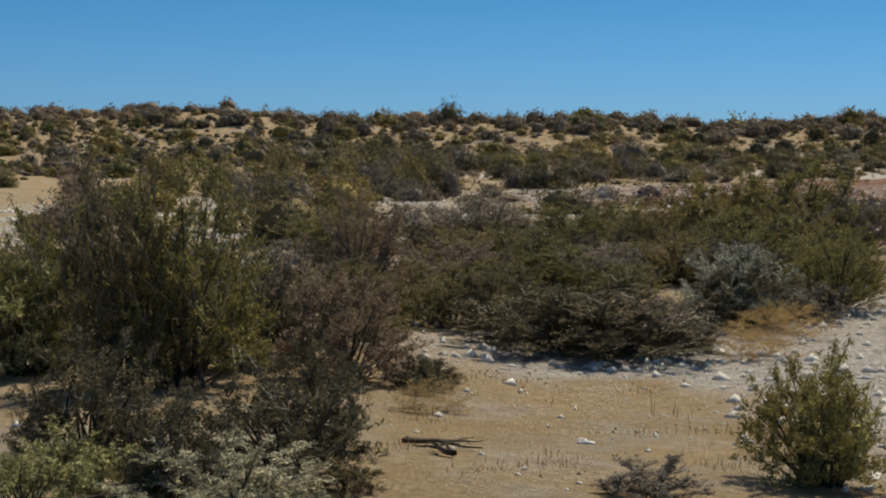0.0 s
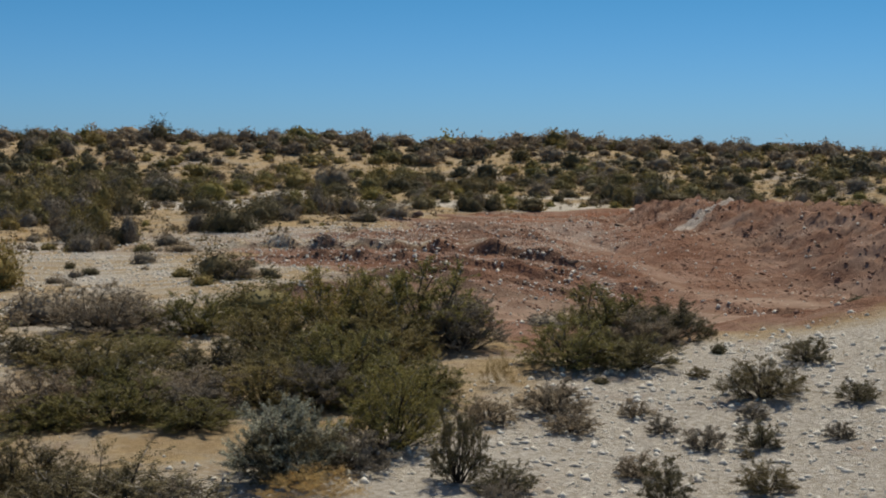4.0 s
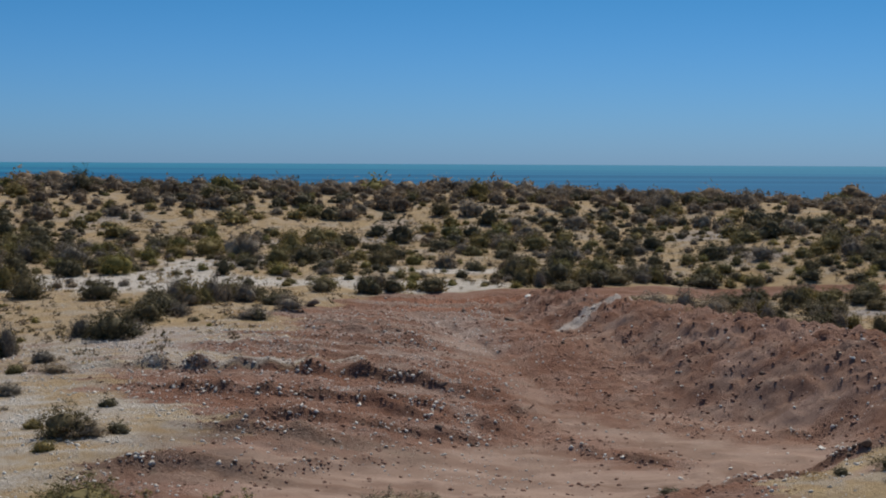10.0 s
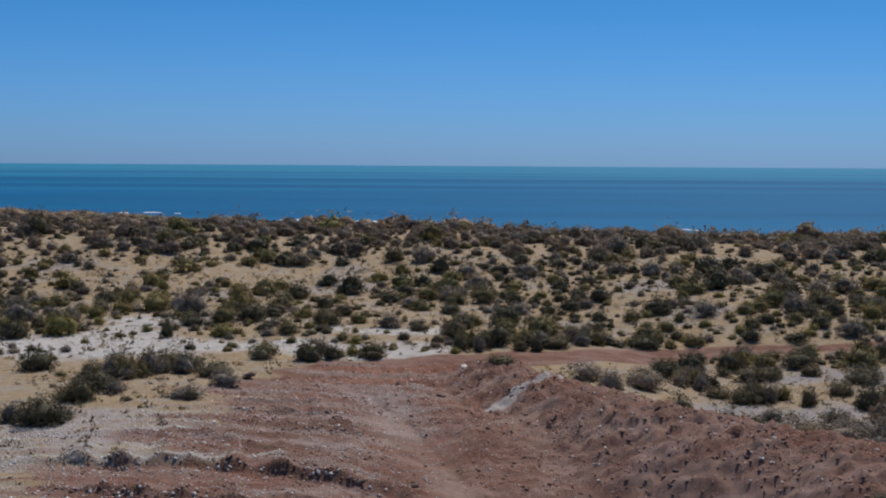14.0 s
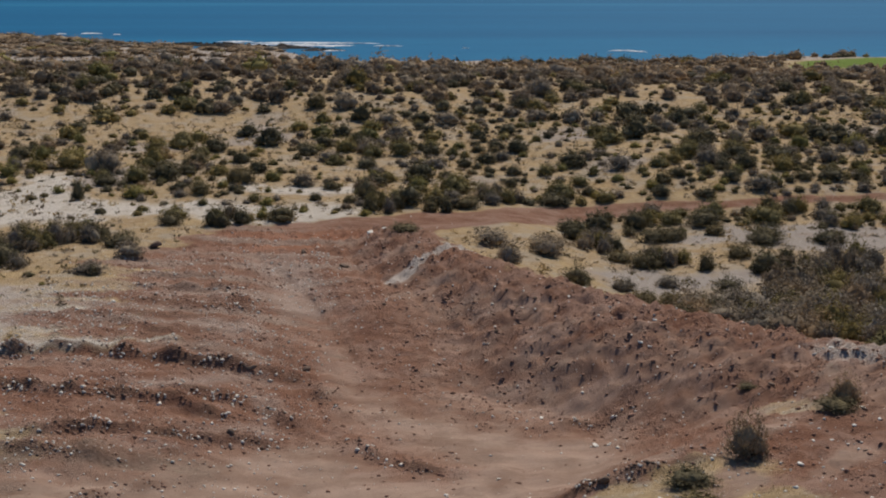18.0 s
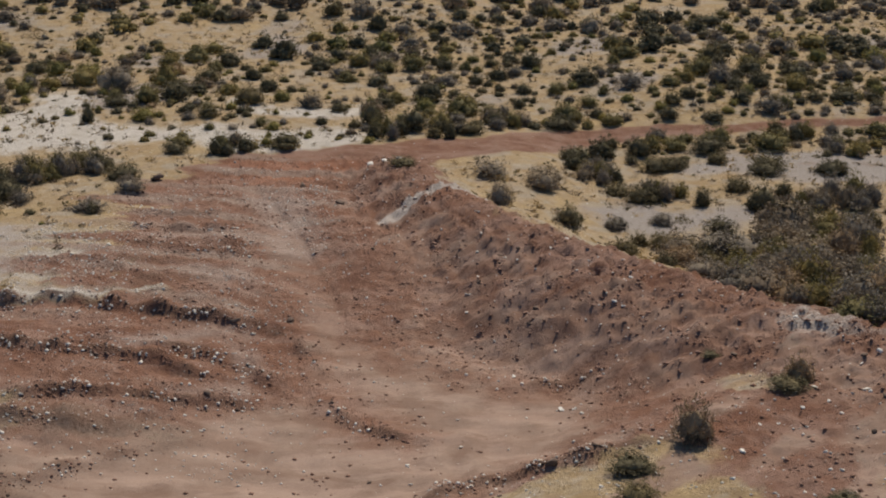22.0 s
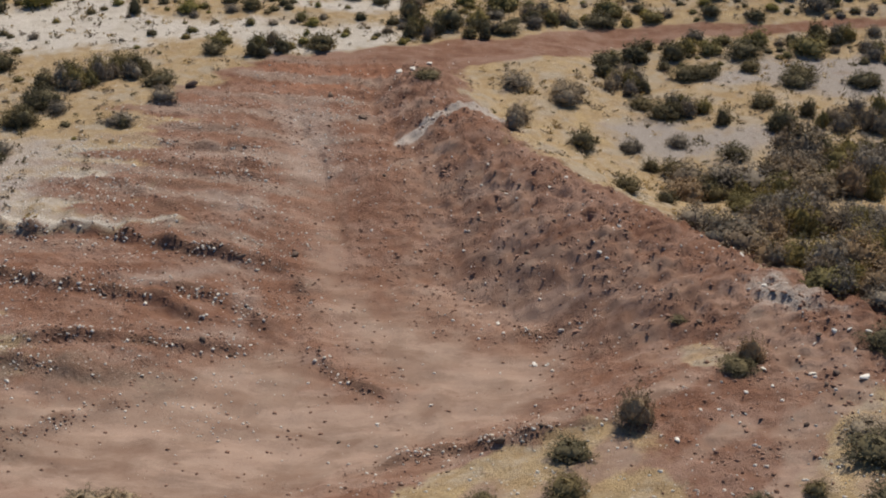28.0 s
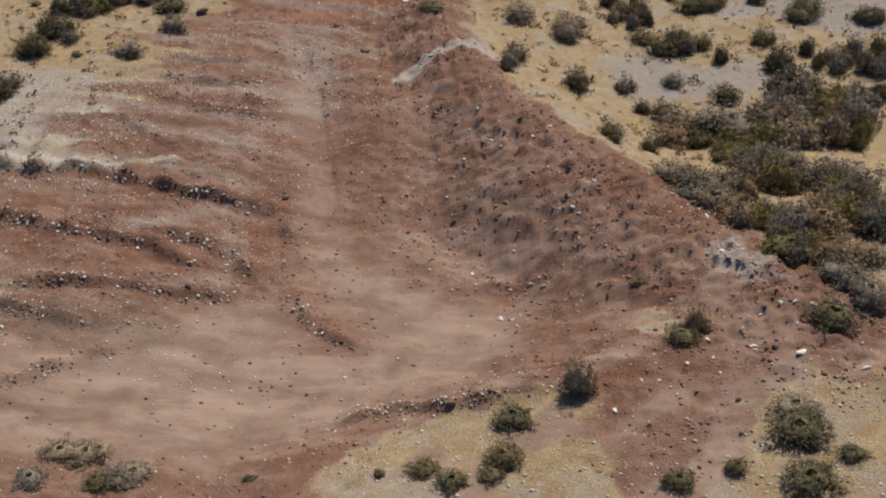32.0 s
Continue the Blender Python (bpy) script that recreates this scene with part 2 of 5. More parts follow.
M_GROUND = ground_material()
LEAF = {
    "dark": leaf_material("dark_shrub_leaves", (0.071, 0.062, 0.036), (0.137, 0.118, 0.065), (0.235, 0.194, 0.109)),
    "olive": leaf_material("olive_shrub_leaves", (0.109, 0.092, 0.037), (0.218, 0.181, 0.074), (0.359, 0.291, 0.126)),
    "green": leaf_material("green_shrub_leaves", (0.109, 0.103, 0.036), (0.231, 0.204, 0.068), (0.428, 0.354, 0.126)),
    "grey": leaf_material("grey_shrub_leaves", (0.131, 0.108, 0.083), (0.244, 0.205, 0.158), (0.391, 0.328, 0.248)),
    "brown": leaf_material("brown_shrub_leaves", (0.150, 0.109, 0.072), (0.260, 0.193, 0.130), (0.383, 0.294, 0.197)),
    # pale and silver leaf colours, lightened further to paint in sunlit highlights
    "pale": leaf_material("pale_shrub_leaves", (0.137, 0.129, 0.052), (0.376, 0.347, 0.139), (0.811, 0.760, 0.376)),
    "silver": leaf_material("silver_shrub_leaves", (0.140, 0.139, 0.103), (0.328, 0.328, 0.247), (0.733, 0.716, 0.547)),
    "straw": leaf_material("dry_grass_blades", (0.260, 0.175, 0.075), (0.420, 0.300, 0.135), (0.560, 0.430, 0.220)),
}
M_TWIG = plain_noise("dry_twig", (0.22, 0.19, 0.16), (0.42, 0.38, 0.33), 20)
M_STEM = plain_noise("shrub_wood", (0.05, 0.04, 0.03), (0.13, 0.105, 0.085), 20)
M_RED_ROCK = plain_noise("red_rock", (0.19, 0.108, 0.076), (0.36, 0.22, 0.16), 3)
M_WHITE_STONE = plain_noise("white_stone", (0.50, 0.445, 0.37), (0.86, 0.82, 0.74), 6)
M_DARK_ROCK = plain_noise("dark_rock", (0.085, 0.058, 0.044), (0.2, 0.145, 0.112), 4)


# ---- the shape of the ground ----
def smooth(e0, e1, v):
    k = np.clip((v - e0) / (e1 - e0), 0, 1)
    return k * k * (3 - 2 * k)


def along(x, y, line):
    """Distance to a polyline of (x, y, height), the height of its nearest place, and the side (positive: to the right of its way)."""
    best = np.full(np.shape(x), 1e9)
    high, side, far = np.zeros(np.shape(x)), np.zeros(np.shape(x)), np.zeros(np.shape(x))
    run = 0.0
    for (ax, ay, az), (bx, by, bz) in zip(line, line[1:]):
        dx, dy = bx - ax, by - ay
        ln = math.hypot(dx, dy)
        k = np.clip(((x - ax) * dx + (y - ay) * dy) / ln ** 2, 0, 1)
        d = np.hypot(x - ax - k * dx, y - ay - k * dy)
        m = d < best
        best = np.where(m, d, best)
        high = np.where(m, az + k * (bz - az), high)
        side = np.where(m, np.sign((x - ax) * dy - (y - ay) * dx), side)
        far = np.where(m, run + k * ln, far)
        run += ln
    return best, high, side, far


def inside(x, y, poly, soft=1.5):
    """1 inside a polygon, 0 outside, with a soft edge."""
    odd = np.zeros(np.shape(x), bool)
    d = np.full(np.shape(x), 1e9)
    for (ax, ay), (bx, by) in zip(poly, poly[1:] + poly[:1]):
        cross = ((ay > y) != (by > y)) & (x < (bx - ax) * (y - ay) / ((by - ay) or 1e-9) + ax)
        odd ^= cross
        dx, dy = bx - ax, by - ay
        k = np.clip(((x - ax) * dx + (y - ay) * dy) / max(dx * dx + dy * dy, 1e-9), 0, 1)
        d = np.minimum(d, np.hypot(x - ax - k * dx, y - ay - k * dy))
    return np.clip(0.5 + np.where(odd, d, -d) / (2 * soft), 0, 1)


def outside(x, y, poly):
    """Distance to a polygon from outside it, 0 inside."""
    odd = np.zeros(np.shape(x), bool)
    d = np.full(np.shape(x), 1e9)
    for (ax, ay), (bx, by) in zip(poly, poly[1:] + poly[:1]):
        odd ^= ((ay > y) != (by > y)) & (x < (bx - ax) * (y - ay) / ((by - ay) or 1e-9) + ax)
        dx, dy = bx - ax, by - ay
        k = np.clip(((x - ax) * dx + (y - ay) * dy) / max(dx * dx + dy * dy, 1e-9), 0, 1)
        d = np.minimum(d, np.hypot(x - ax - k * dx, y - ay - k * dy))
    return np.where(odd, 0.0, d)


def waves(x, y, size, seed):
    """Smooth pseudo-noise between about -1 and 1."""
    r = np.random.RandomState(seed)
    out = np.zeros(np.shape(x))
    for _ in range(7):
        a, p, f = r.uniform(0, 2 * np.pi), r.uniform(0, 6.28), r.uniform(0.6, 1.7) * 2 * np.pi / size
        out += np.sin((x * np.cos(a) + y * np.sin(a)) * f + p)
    return out / 3.2


SEA = -4.0
PROFILE_Y = [-2000, -60, 0, 15, 30, 45, 62, 77, 90, 108, 118, 126, 134, 146, 165, 200, 250, 300, 335, 400, 640]
PROFILE_Z = [2.0, 1.6, 1.0, 0.85, 1.3, 1.4, 1.6, 1.9, 2.6, 3.3, 4.4, 5.6, 6.5, 6.6, 5.2, 1.2, -1.8, -3.2, -4.2, -8.0, -16]
RIDGE = [(6.6, 79.5, 2.6), (7.6, 76.5, 3.1), (9.2, 71.8, 3.1), (11.5, 67, 3.2), (14, 62, 3.2), (16.9, 58.2, 3.2), (19.4, 55.4, 3.15), (21.6, 51.6, 3.4), (23.5, 48.8, 3.8), (25.5, 46.2, 4.0), (28.5, 44.3, 3.8), (36, 42, 3.0)]
CHANNEL = [(-2.5, 80, 2.0), (0.5, 73, 1.6), (2.8, 67, 1.15), (4.6, 60, 0.65), (6.0, 55, 0.2), (6.0, 50, 0.1)]
RAMP = [(4.5, 43, 0.2), (2.2, 42.0, 0.28), (-0.3, 40, 0.55), (-1.5, 36, 0.95), (-1.6, 29, 1.2)]
FLOOR = [(2.5, 43.5), (5.5, 41), (9, 42.3), (12, 45), (13.5, 48), (13.8, 50.8), (12.5, 53.2), (9.5, 55), (6, 55), (4.3, 53), (3.2, 49), (2.2, 46)]
LEDGES = [
    ([(-12.1, 57.1, 0.17), (-10.5, 57.0, 0.42), (-8.9, 56.7, 0.42), (-7.3, 57.3, 0.42), (-5.3, 56.8, 0.42), (-3.6, 56.4, 0.42), (-1.7, 55.7, 0.42), (0.0, 55.7, 0.42), (1.1, 55.7, 0.17)], 0.3, 2.6),
    ([(-10.7, 53.1, 0.14), (-7.9, 52.3, 0.36), (-6.2, 51.7, 0.36), (-4.6, 51.6, 0.36), (-3.2, 51.3, 0.36), (-2.1, 51.2, 0.36), (-1.3, 50.9, 0.36), (-0.4, 50.4, 0.36), (0.4, 50.4, 0.14)], 0.28, 2.0),
    ([(-1.8, 52.1, 0.11), (-0.7, 52.2, 0.28), (0.6, 51.9, 0.28), (1.5, 51.8, 0.28), (2.5, 50.7, 0.28), (3.3, 49.9, 0.11)], 0.26, 1.6),
    ([(-6.5, 46.9, 0.11), (-5.1, 47.4, 0.28), (-3.3, 47.8, 0.28), (-1.7, 48.3, 0.28), (-0.7, 48.2, 0.28), (0.1, 48.3, 0.28), (1.1, 48.6, 0.28), (2.3, 48.7, 0.11)], 0.26, 1.6),
    ([(-7.5, 45.9, 0.1), (-6.1, 45.7, 0.26), (-4.9, 45.2, 0.26), (-3.4, 45.0, 0.26), (-2.0, 45.4, 0.1)], 0.35, 1.6),
    ([(-2.2, 45.7, 0.06), (-1.6, 46.5, 0.14), (-0.6, 47.2, 0.06)], 0.25, 1.0),
    ([(-9.4, 38.4, 0.12), (-8.1, 39.7, 0.34), (-6.7, 40.4, 0.4), (-5.4, 40.3, 0.34), (-4.3, 39.9, 0.12)], 0.4, 1.9),
    ([(-5.2, 40.1, 0.09), (-4.5, 40.8, 0.22), (-3.8, 41.2, 0.22), (-2.9, 42.4, 0.22), (-2.2, 43.1, 0.22), (-1.3, 43.8, 0.09)], 0.3, 1.6),
    ([(4.3, 49.6, 0.06), (5.4, 48.5, 0.16), (6.3, 46.9, 0.16), (7.6, 46.0, 0.16), (8.8, 45.7, 0.06)], 0.28, 0.9),
    ([(1.0, 55.6, 0.09), (2.6, 55.4, 0.22), (3.4, 54.7, 0.22), (4.1, 52.9, 0.09)], 0.3, 1.0),
    ([(12.2, 50.4, 0.06), (13.3, 51.1, 0.16), (14.9, 50.8, 0.16), (15.8, 50.7, 0.16), (16.8, 50.6, 0.16), (17.5, 50.8, 0.06)], 0.28, 1.0),
    ([(7.9, 39.8, 0.14), (9.4, 40.6, 0.34), (11.1, 41.2, 0.34), (12.6, 40.0, 0.34), (13.6, 40.0, 0.34), (14.7, 40.3, 0.34), (15.5, 40.3, 0.34), (16.3, 40.5, 0.14)], 0.4, 1.8),
    ([(-8.3, 73.8, 0.1), (-7.3, 73.5, 0.24), (-6.6, 74.1, 0.1)], 0.3, 1.4),
    ([(-6.0, 70.4, 0.08), (-4.4, 69.9, 0.2), (-2.8, 70.2, 0.2), (-1.7, 70.7, 0.08)], 0.28, 1.2),
    ([(-6.3, 67.9, 0.09), (-3.4, 67.3, 0.22), (-1.8, 67.6, 0.22), (-0.3, 68.2, 0.09)], 0.28, 1.4),
    ([(-5.0, 65.2, 0.08), (-1.8, 65.4, 0.2), (-0.5, 65.4, 0.2), (0.5, 65.9, 0.08)], 0.28, 1.2),
    ([(-3.8, 64.6, 0.08), (-1.6, 64.2, 0.2), (-0.3, 64.1, 0.2), (0.8, 64.3, 0.08)], 0.28, 1.2),
    ([(-9.9, 62.4, 0.06), (-8.3, 62.3, 0.16), (-7.0, 62.8, 0.16), (-5.6, 61.7, 0.16), (-4.9, 61.3, 0.06)], 0.3, 1.2),
    ([(-5.7, 58.2, 0.05), (-4.2, 58.3, 0.12), (-2.2, 57.9, 0.12), (-0.4, 58.0, 0.05)], 0.25, 0.9),
]


CAPE = [(-500, 500), (-150, 490), (-113, 462), (-80, 425), (-51, 388), (-12, 366), (-10, 340), (-500, 320)]


def plain(x, y):
    z = np.zeros(np.shape(x))
    for o in (-5, -2.5, 0, 2.5, 5):
        z = z + np.interp(y + o, PROFILE_Y, PROFILE_Z) / 5
    crest = smooth(108, 134, y) * (1 - smooth(180, 300, y))
    z = z - 0.017 * np.clip(x, -90, 90) * crest
    z = z + 0.10 * np.clip(x - 3, 0, 22) * smooth(62, 47, y) * smooth(8, 30, y)
    z = z - 1.0 * smooth(13, 20, x) * smooth(58, 66, y) * smooth(100, 84, y)
    z = z + 1.0 * smooth(60, 110, x) * smooth(230, 290, y) * smooth(380, 330, y)
    cape = inside(x, y, CAPE, 7)
    z = z * (1 - cape) + (SEA + 0.9) * cape
    z = z + waves(x, y, 34, 3) * 0.22 * (1 + crest) + waves(x, y, 9, 4) * 0.07
    return z


def height(x, y):
    x, y = np.asarray(x, float), np.asarray(y, float)
    z = plain(x, y)
    near = (x > -40) & (x < 60) & (y > 10) & (y < 110)
    if not near.any():
        return z
    xn, yn = x[near], y[near]
    zn = z[near]
    d, h, side, _ = along(xn, yn, CHANNEL)
    pit = h + np.where(side < 0, 0.36, 0.165) * np.sqrt(d * d + 0.5) - 0.1
    d, h, side, _ = along(xn, yn, RAMP)
    pit = np.minimum(pit, h + 0.2 * np.sqrt(d * d + 0.5) - 0.1)
    d = outside(xn, yn, FLOOR)
    rise = 0.19 + 0.2 * smooth(10, 15, xn) + 0.15 * smooth(44, 40, yn) * smooth(4, 8, xn) - 0.08 * smooth(4, 1, xn) * smooth(46, 42, yn)
    bowl = 0.1 + rise * (np.sqrt(d * d + 0.4) - 0.6)
    k = np.clip(0.5 + (pit - bowl) / 0.7, 0, 1)
    pit = bowl * k + pit * (1 - k) - 0.175 * k * (1 - k)
    k = np.clip(0.5 + (pit - zn) / 0.8, 0, 1)
    zn = pit * (1 - k) + zn * k - 0.2 * k * (1 - k)
    for line, step, back in LEDGES:
        d, a, side, _ = along(xn, yn, line)
        t = np.where(side > 0, -d, d)
        a = a * (1.0 + 0.5 * waves(xn, yn, 2.6, 14))
        zn = zn + a * np.where(t > 0, np.exp(-t / back), np.exp(-(t / step) ** 2)) * (d < 8)
    d, h, side, run = along(xn, yn, RIDGE)
    rough = 0.09 * waves(xn, yn, 3.2, 8) + 0.05 * waves(xn, yn, 1.3, 9)
    crest = 3.0 - 1.2 * smooth(56, 61, yn)
    foot = np.log1p(np.exp(np.clip((d - crest) * 2.0, -20, 20))) / 2.0
    berm = h + rough - np.where(side > 0, 0.2 * np.sqrt(d * d + 0.15) + 0.45 * foot, 0.40 * np.sqrt(d * d + 0.15)) + 0.1
    k = np.clip(0.5 + (berm - zn) / 1.5, 0, 1)
    zn = berm * k + zn * (1 - k) + 0.2 * k * (1 - k)
    red = inside(xn, yn, RED, 1.5)
    grain = smooth(7, 1, d) + 0.55 * (1 - inside(xn, yn, DUST, 2.0))
    zn = zn + red * (0.05 * waves(xn, yn, 2.1, 11) + 0.085 * grain * waves(xn, yn, 1.1, 12) + 0.055 * grain * waves(xn, yn, 0.66, 13))
    z = z.copy()
    z[near] = zn
    return z


RED = [(-2.7, 82.5), (-4.7, 78.7), (-7.1, 74.9), (-9.0, 72.9), (-6.2, 70.0), (-7.2, 66.8), (-7.3, 63.9), (-9.3, 62.2), (-8.8, 59.6), (-6.2, 57.5), (-12.8, 56.5), (-12.2, 52.3), (-9.1, 50.3), (-7.2, 47.1), (-5.1, 44.8), (-6.2, 42.8), (-8.6, 41.0), (-9.0, 37.5), (-8.3, 34.3), (-7.5, 35.2), (-3.9, 34.6), (-2.5, 31), (-2.3, 28.0), (-0.7, 28.0), (0.8, 30.2), (3, 31.2), (6.5, 31.4), (8.6, 32.4), (9.6, 35.6), (10.35, 38.6), (13.3, 38.74), (16.31, 40.42), (17.4, 38.4), (16.8, 35.4), (19.7, 33.6), (23, 36.5), (23.2, 39.4), (26.8, 40.3), (34, 42.5), (29.5, 46), (25.5, 48.6), (21.41, 54.85), (18.47, 58.59), (13.5, 65.07), (10.8, 71.5), (9.03, 76.99), (8.52, 80.75)]
ROAD = [(-2.9, 80.8), (-0.1, 82.9), (3.2, 84.2), (6.0, 84.6), (8.8, 86.6), (11.5, 86.4), (14.5, 88.7), (17.5, 90.3), (20.5, 91.4), (24.2, 91.4), (27.6, 91.4), (32.5, 92.1), (41.5, 93.4), (41.2, 92.3), (32.2, 90.6), (27.6, 89.4), (24.0, 89.7), (22.1, 88.9), (18.7, 87.4), (14.9, 83.7), (12.1, 82.2), (9.4, 81.1), (7.5, 75.7), (3.1, 76.3), (-1.8, 77.9)]
DUST = [(-6.8, 42.9), (-3.4, 43.9), (-1.4, 45.1), (0.3, 46.7), (2.6, 48.5), (4.2, 48.4), (6.1, 46.2), (8.1, 45.0), (8.6, 45.9), (6.9, 48.2), (5.7, 50.7), (4.7, 52.7), (4.0, 56.1), (3.0, 59.7), (1.6, 63.8), (0.4, 68.4), (1.5, 68.9), (3.3, 64.5), (4.6, 59.1), (6.1, 55.3), (7.8, 52.4), (9.8, 50.8), (12.2, 49.9), (14.7, 50.0), (14.9, 47.6), (14.3, 45.0), (12.8, 43.0), (10.9, 41.8), (9.4, 40.5), (7.3, 39.0), (5.3, 37.2), (-4.2, 36.1)]
PAN = [(-27.3, 90.1), (-20.6, 92.2), (-18.9, 94.3), (-17.4, 96.1), (-18.4, 98.3), (-14.9, 98.7), (-13.6, 93.8), (-14.3, 92.0), (-12.3, 89.7), (-9.3, 88.6), (-7.8, 90.0), (-4.8, 89.6), (-2.0, 87.8), (2.2, 89.1), (5.1, 87.7), (5.6, 85.1), (2.6, 83.5), (1.3, 83.0), (-2.4, 82.3), (-4.3, 84.1), (-7.0, 85.4), (-9.7, 85.2), (-10.3, 83.2), (-12.7, 83.1), (-14.9, 83.8), (-15.9, 82.2), (-25.0, 83.9)]
WHITE_A = [(-30, 38), (-14, 38), (-9.2, 40), (-6.6, 42.6), (-5.6, 45), (-8.2, 48.5), (-11.5, 52), (-12.8, 56.5), (-8.5, 59.5), (-5, 62.5), (-5.5, 67.5), (-9, 68.6), (-12, 66), (-30, 60)]
WHITE_B = [(-6.4, 13), (-4.2, 9.5), (-1.5, 11), (3, 16), (14, 22), (22, 28), (14, 31.5), (8, 30.6), (1, 29.6), (-1, 27), (-3.4, 22), (-7.6, 18), (-9.5, 15.6), (-9, 14.4)]
WHITE_C = [(-26, 24), (-9, 26), (-6, 33), (-8, 38), (-26, 38)]
GREY_A = [(24.0, 83.7), (26.9, 85.5), (31.3, 86.5), (40.9, 85.8), (39.1, 80.4), (30.3, 79.5), (26.1, 81.2), (24.0, 80.9)]
GREY_B = [(16.9, 73.5), (18.9, 76.2), (21.8, 74.7), (24.1, 74.1), (26.7, 76.0), (27.4, 72.2), (25.5, 70.3), (22.6, 70.0), (20.7, 69.3), (18.8, 70.3), (17.1, 71.4)]
STRAW = [(19.0, 46.6), (19.8, 46.5), (21.0, 44.4), (20.7, 43.0), (19.5, 44.2)]
TONGUE_A = [(6.7, 68.7, 0), (8.0, 69.7, 0), (9.1, 70.6, 0), (10.5, 71.4, 0), (11.5, 70.1, 0)]
STRAW_B = [(9.4, 37.3), (12.0, 38.4), (14.1, 38.4), (15.1, 40.1), (16.3, 40.0), (16.4, 38.0), (15.6, 37.0), (16.7, 36.5), (18.4, 36.7), (18.7, 35.6), (17.9, 34.2), (15.1, 33.0), (9.0, 33.6)]
STRAW_C = [(23.0, 39.1), (23.8, 39.9), (25.0, 40.7), (26.1, 39.9), (26.0, 38.4), (25.5, 36.6), (26.6, 35.2), (26.3, 33.1), (21.1, 33.2), (21.9, 35.0), (22.7, 37.0)]
PALE_CREST = [(22.3, 50.1), (23.5, 49.9), (24.1, 47.4), (24.9, 46.4), (23.8, 45.6), (22.9, 46.3), (21.8, 47.1), (21.7, 49.1)]
TONGUE_B = [(8.0, 60.9), (9.3, 62.5), (10.4, 62.6), (10.7, 61.4), (9.7, 60.8), (8.4, 60.0)]
PAN_B = [(-5.2, 95.2), (-3.5, 97.0), (-1.2, 93.3), (4.1, 94.3), (5.3, 91.9), (2.0, 91.0), (-2.5, 91.7)]
WHITE_D = [(-12.3, 58.9), (-8.4, 58.5), (-6.2, 58.3), (-3.5, 58.1), (-2.0, 57.6), (-5.3, 56.9), (-8.8, 56.6), (-11.6, 57.1)]
DARK_EARTH = [
    [(-9.6, 42.6), (-8.8, 45.3), (-6.8, 46.6), (-4.2, 46.4), (-1.6, 46.6), (0.6, 45.6), (0.4, 44.6), (-2.6, 44.6), (-5.2, 43.6), (-7.6, 42.6)],
    [(-9.9, 37.8), (-9.0, 39.6), (-7.4, 41.2), (-5.2, 41.4), (-3.4, 41.0), (-3.0, 40.0), (-4.6, 39.4), (-6.8, 38.8), (-8.6, 37.4)],
]
DARK_GRAVEL = [(-7.7, 46.4), (-5.9, 45.8), (-4.1, 45.5), (-2.6, 46.2), (-2.0, 45.3), (-2.1, 44.4), (-3.6, 43.9), (-5.0, 44.3), (-6.9, 44.3)]
ORANGE = [(-2.3, 80.3), (1.6, 81.8), (4.7, 81.3), (5.4, 78.1), (2.2, 76.7), (-0.3, 76.4)]
TURF_LEFT = [(-19.4, 68.9), (-18.5, 79.5), (-14.4, 73.4), (-12.5, 72.4), (-9.8, 70.7), (-8.8, 69.5), (-11.0, 68.5), (-11.5, 65.6), (-13.3, 64.8), (-16.0, 64.4)]
PALE = [[(-5.0, 66.2), (-2.1, 66.2), (-0.0, 67.5), (0.2, 66.1), (-2.5, 65.4), (-4.7, 65.1)], [(-2.0, 61.6), (0.1, 62.2), (0.9, 59.8), (-1.0, 58.3)], [(-4.1, 52.5), (-1.4, 54.4), (0.9, 54.3), (-0.4, 52.0), (-3.1, 51.7)], [(-0.8, 49.4), (2.0, 50.6), (2.4, 49.6), (-0.3, 48.3)], [(-1.0, 74.5), (1.3, 74.7), (3.1, 70.3), (3.6, 64.1), (1.2, 64.7)], [(0.4, 53.4), (1.8, 53.0), (2.8, 51.1), (1.8, 51.5), (0.8, 52.0)], [(-2.8, 47.0), (-1.2, 47.6), (-0.9, 47.3), (-2.5, 46.5)]]
SAND = [(-9.3, 13.2), (-8.2, 13.9), (-7.2, 13.7), (-6.2, 13.8), (-5.5, 13.0), (-5.3, 9.7), (-5.6, 8.6), (-6.4, 7.3), (-7.6, 6.4), (-10, 7)]
FLANK = [(6.7, 50.0), (7.2, 58.6), (12.5, 56.2), (16.3, 54.0), (20.3, 50.4), (21.9, 49.1), (19.1, 48.3), (16.2, 50.9), (12.6, 50.4), (9.6, 48.4)]
FLATS = [(-16.0, 67.4), (-12.3, 68.0), (-10.5, 67.1), (-9.7, 63.6), (-9.6, 60.9), (-8.5, 58.4), (-12.8, 58.8)]
GREEN = [(86, 278), (120, 276), (260, 300), (260, 345), (130, 330), (100, 312)]


def stretch(a, b, fine, lo, hi, grow):
    """Cuts that are even between a and b and widen towards lo and hi."""
    mid = list(np.arange(a, b, fine))
    up, s = [b], fine
    while up[-1] < hi:
        s *= grow
        up.append(min(hi, up[-1] + s))
    down, s = [], fine
    v = a
    while v > lo:
        s *= grow
        v = max(lo, v - s)
        down.append(v)
    return np.array(down[::-1] + mid + up)


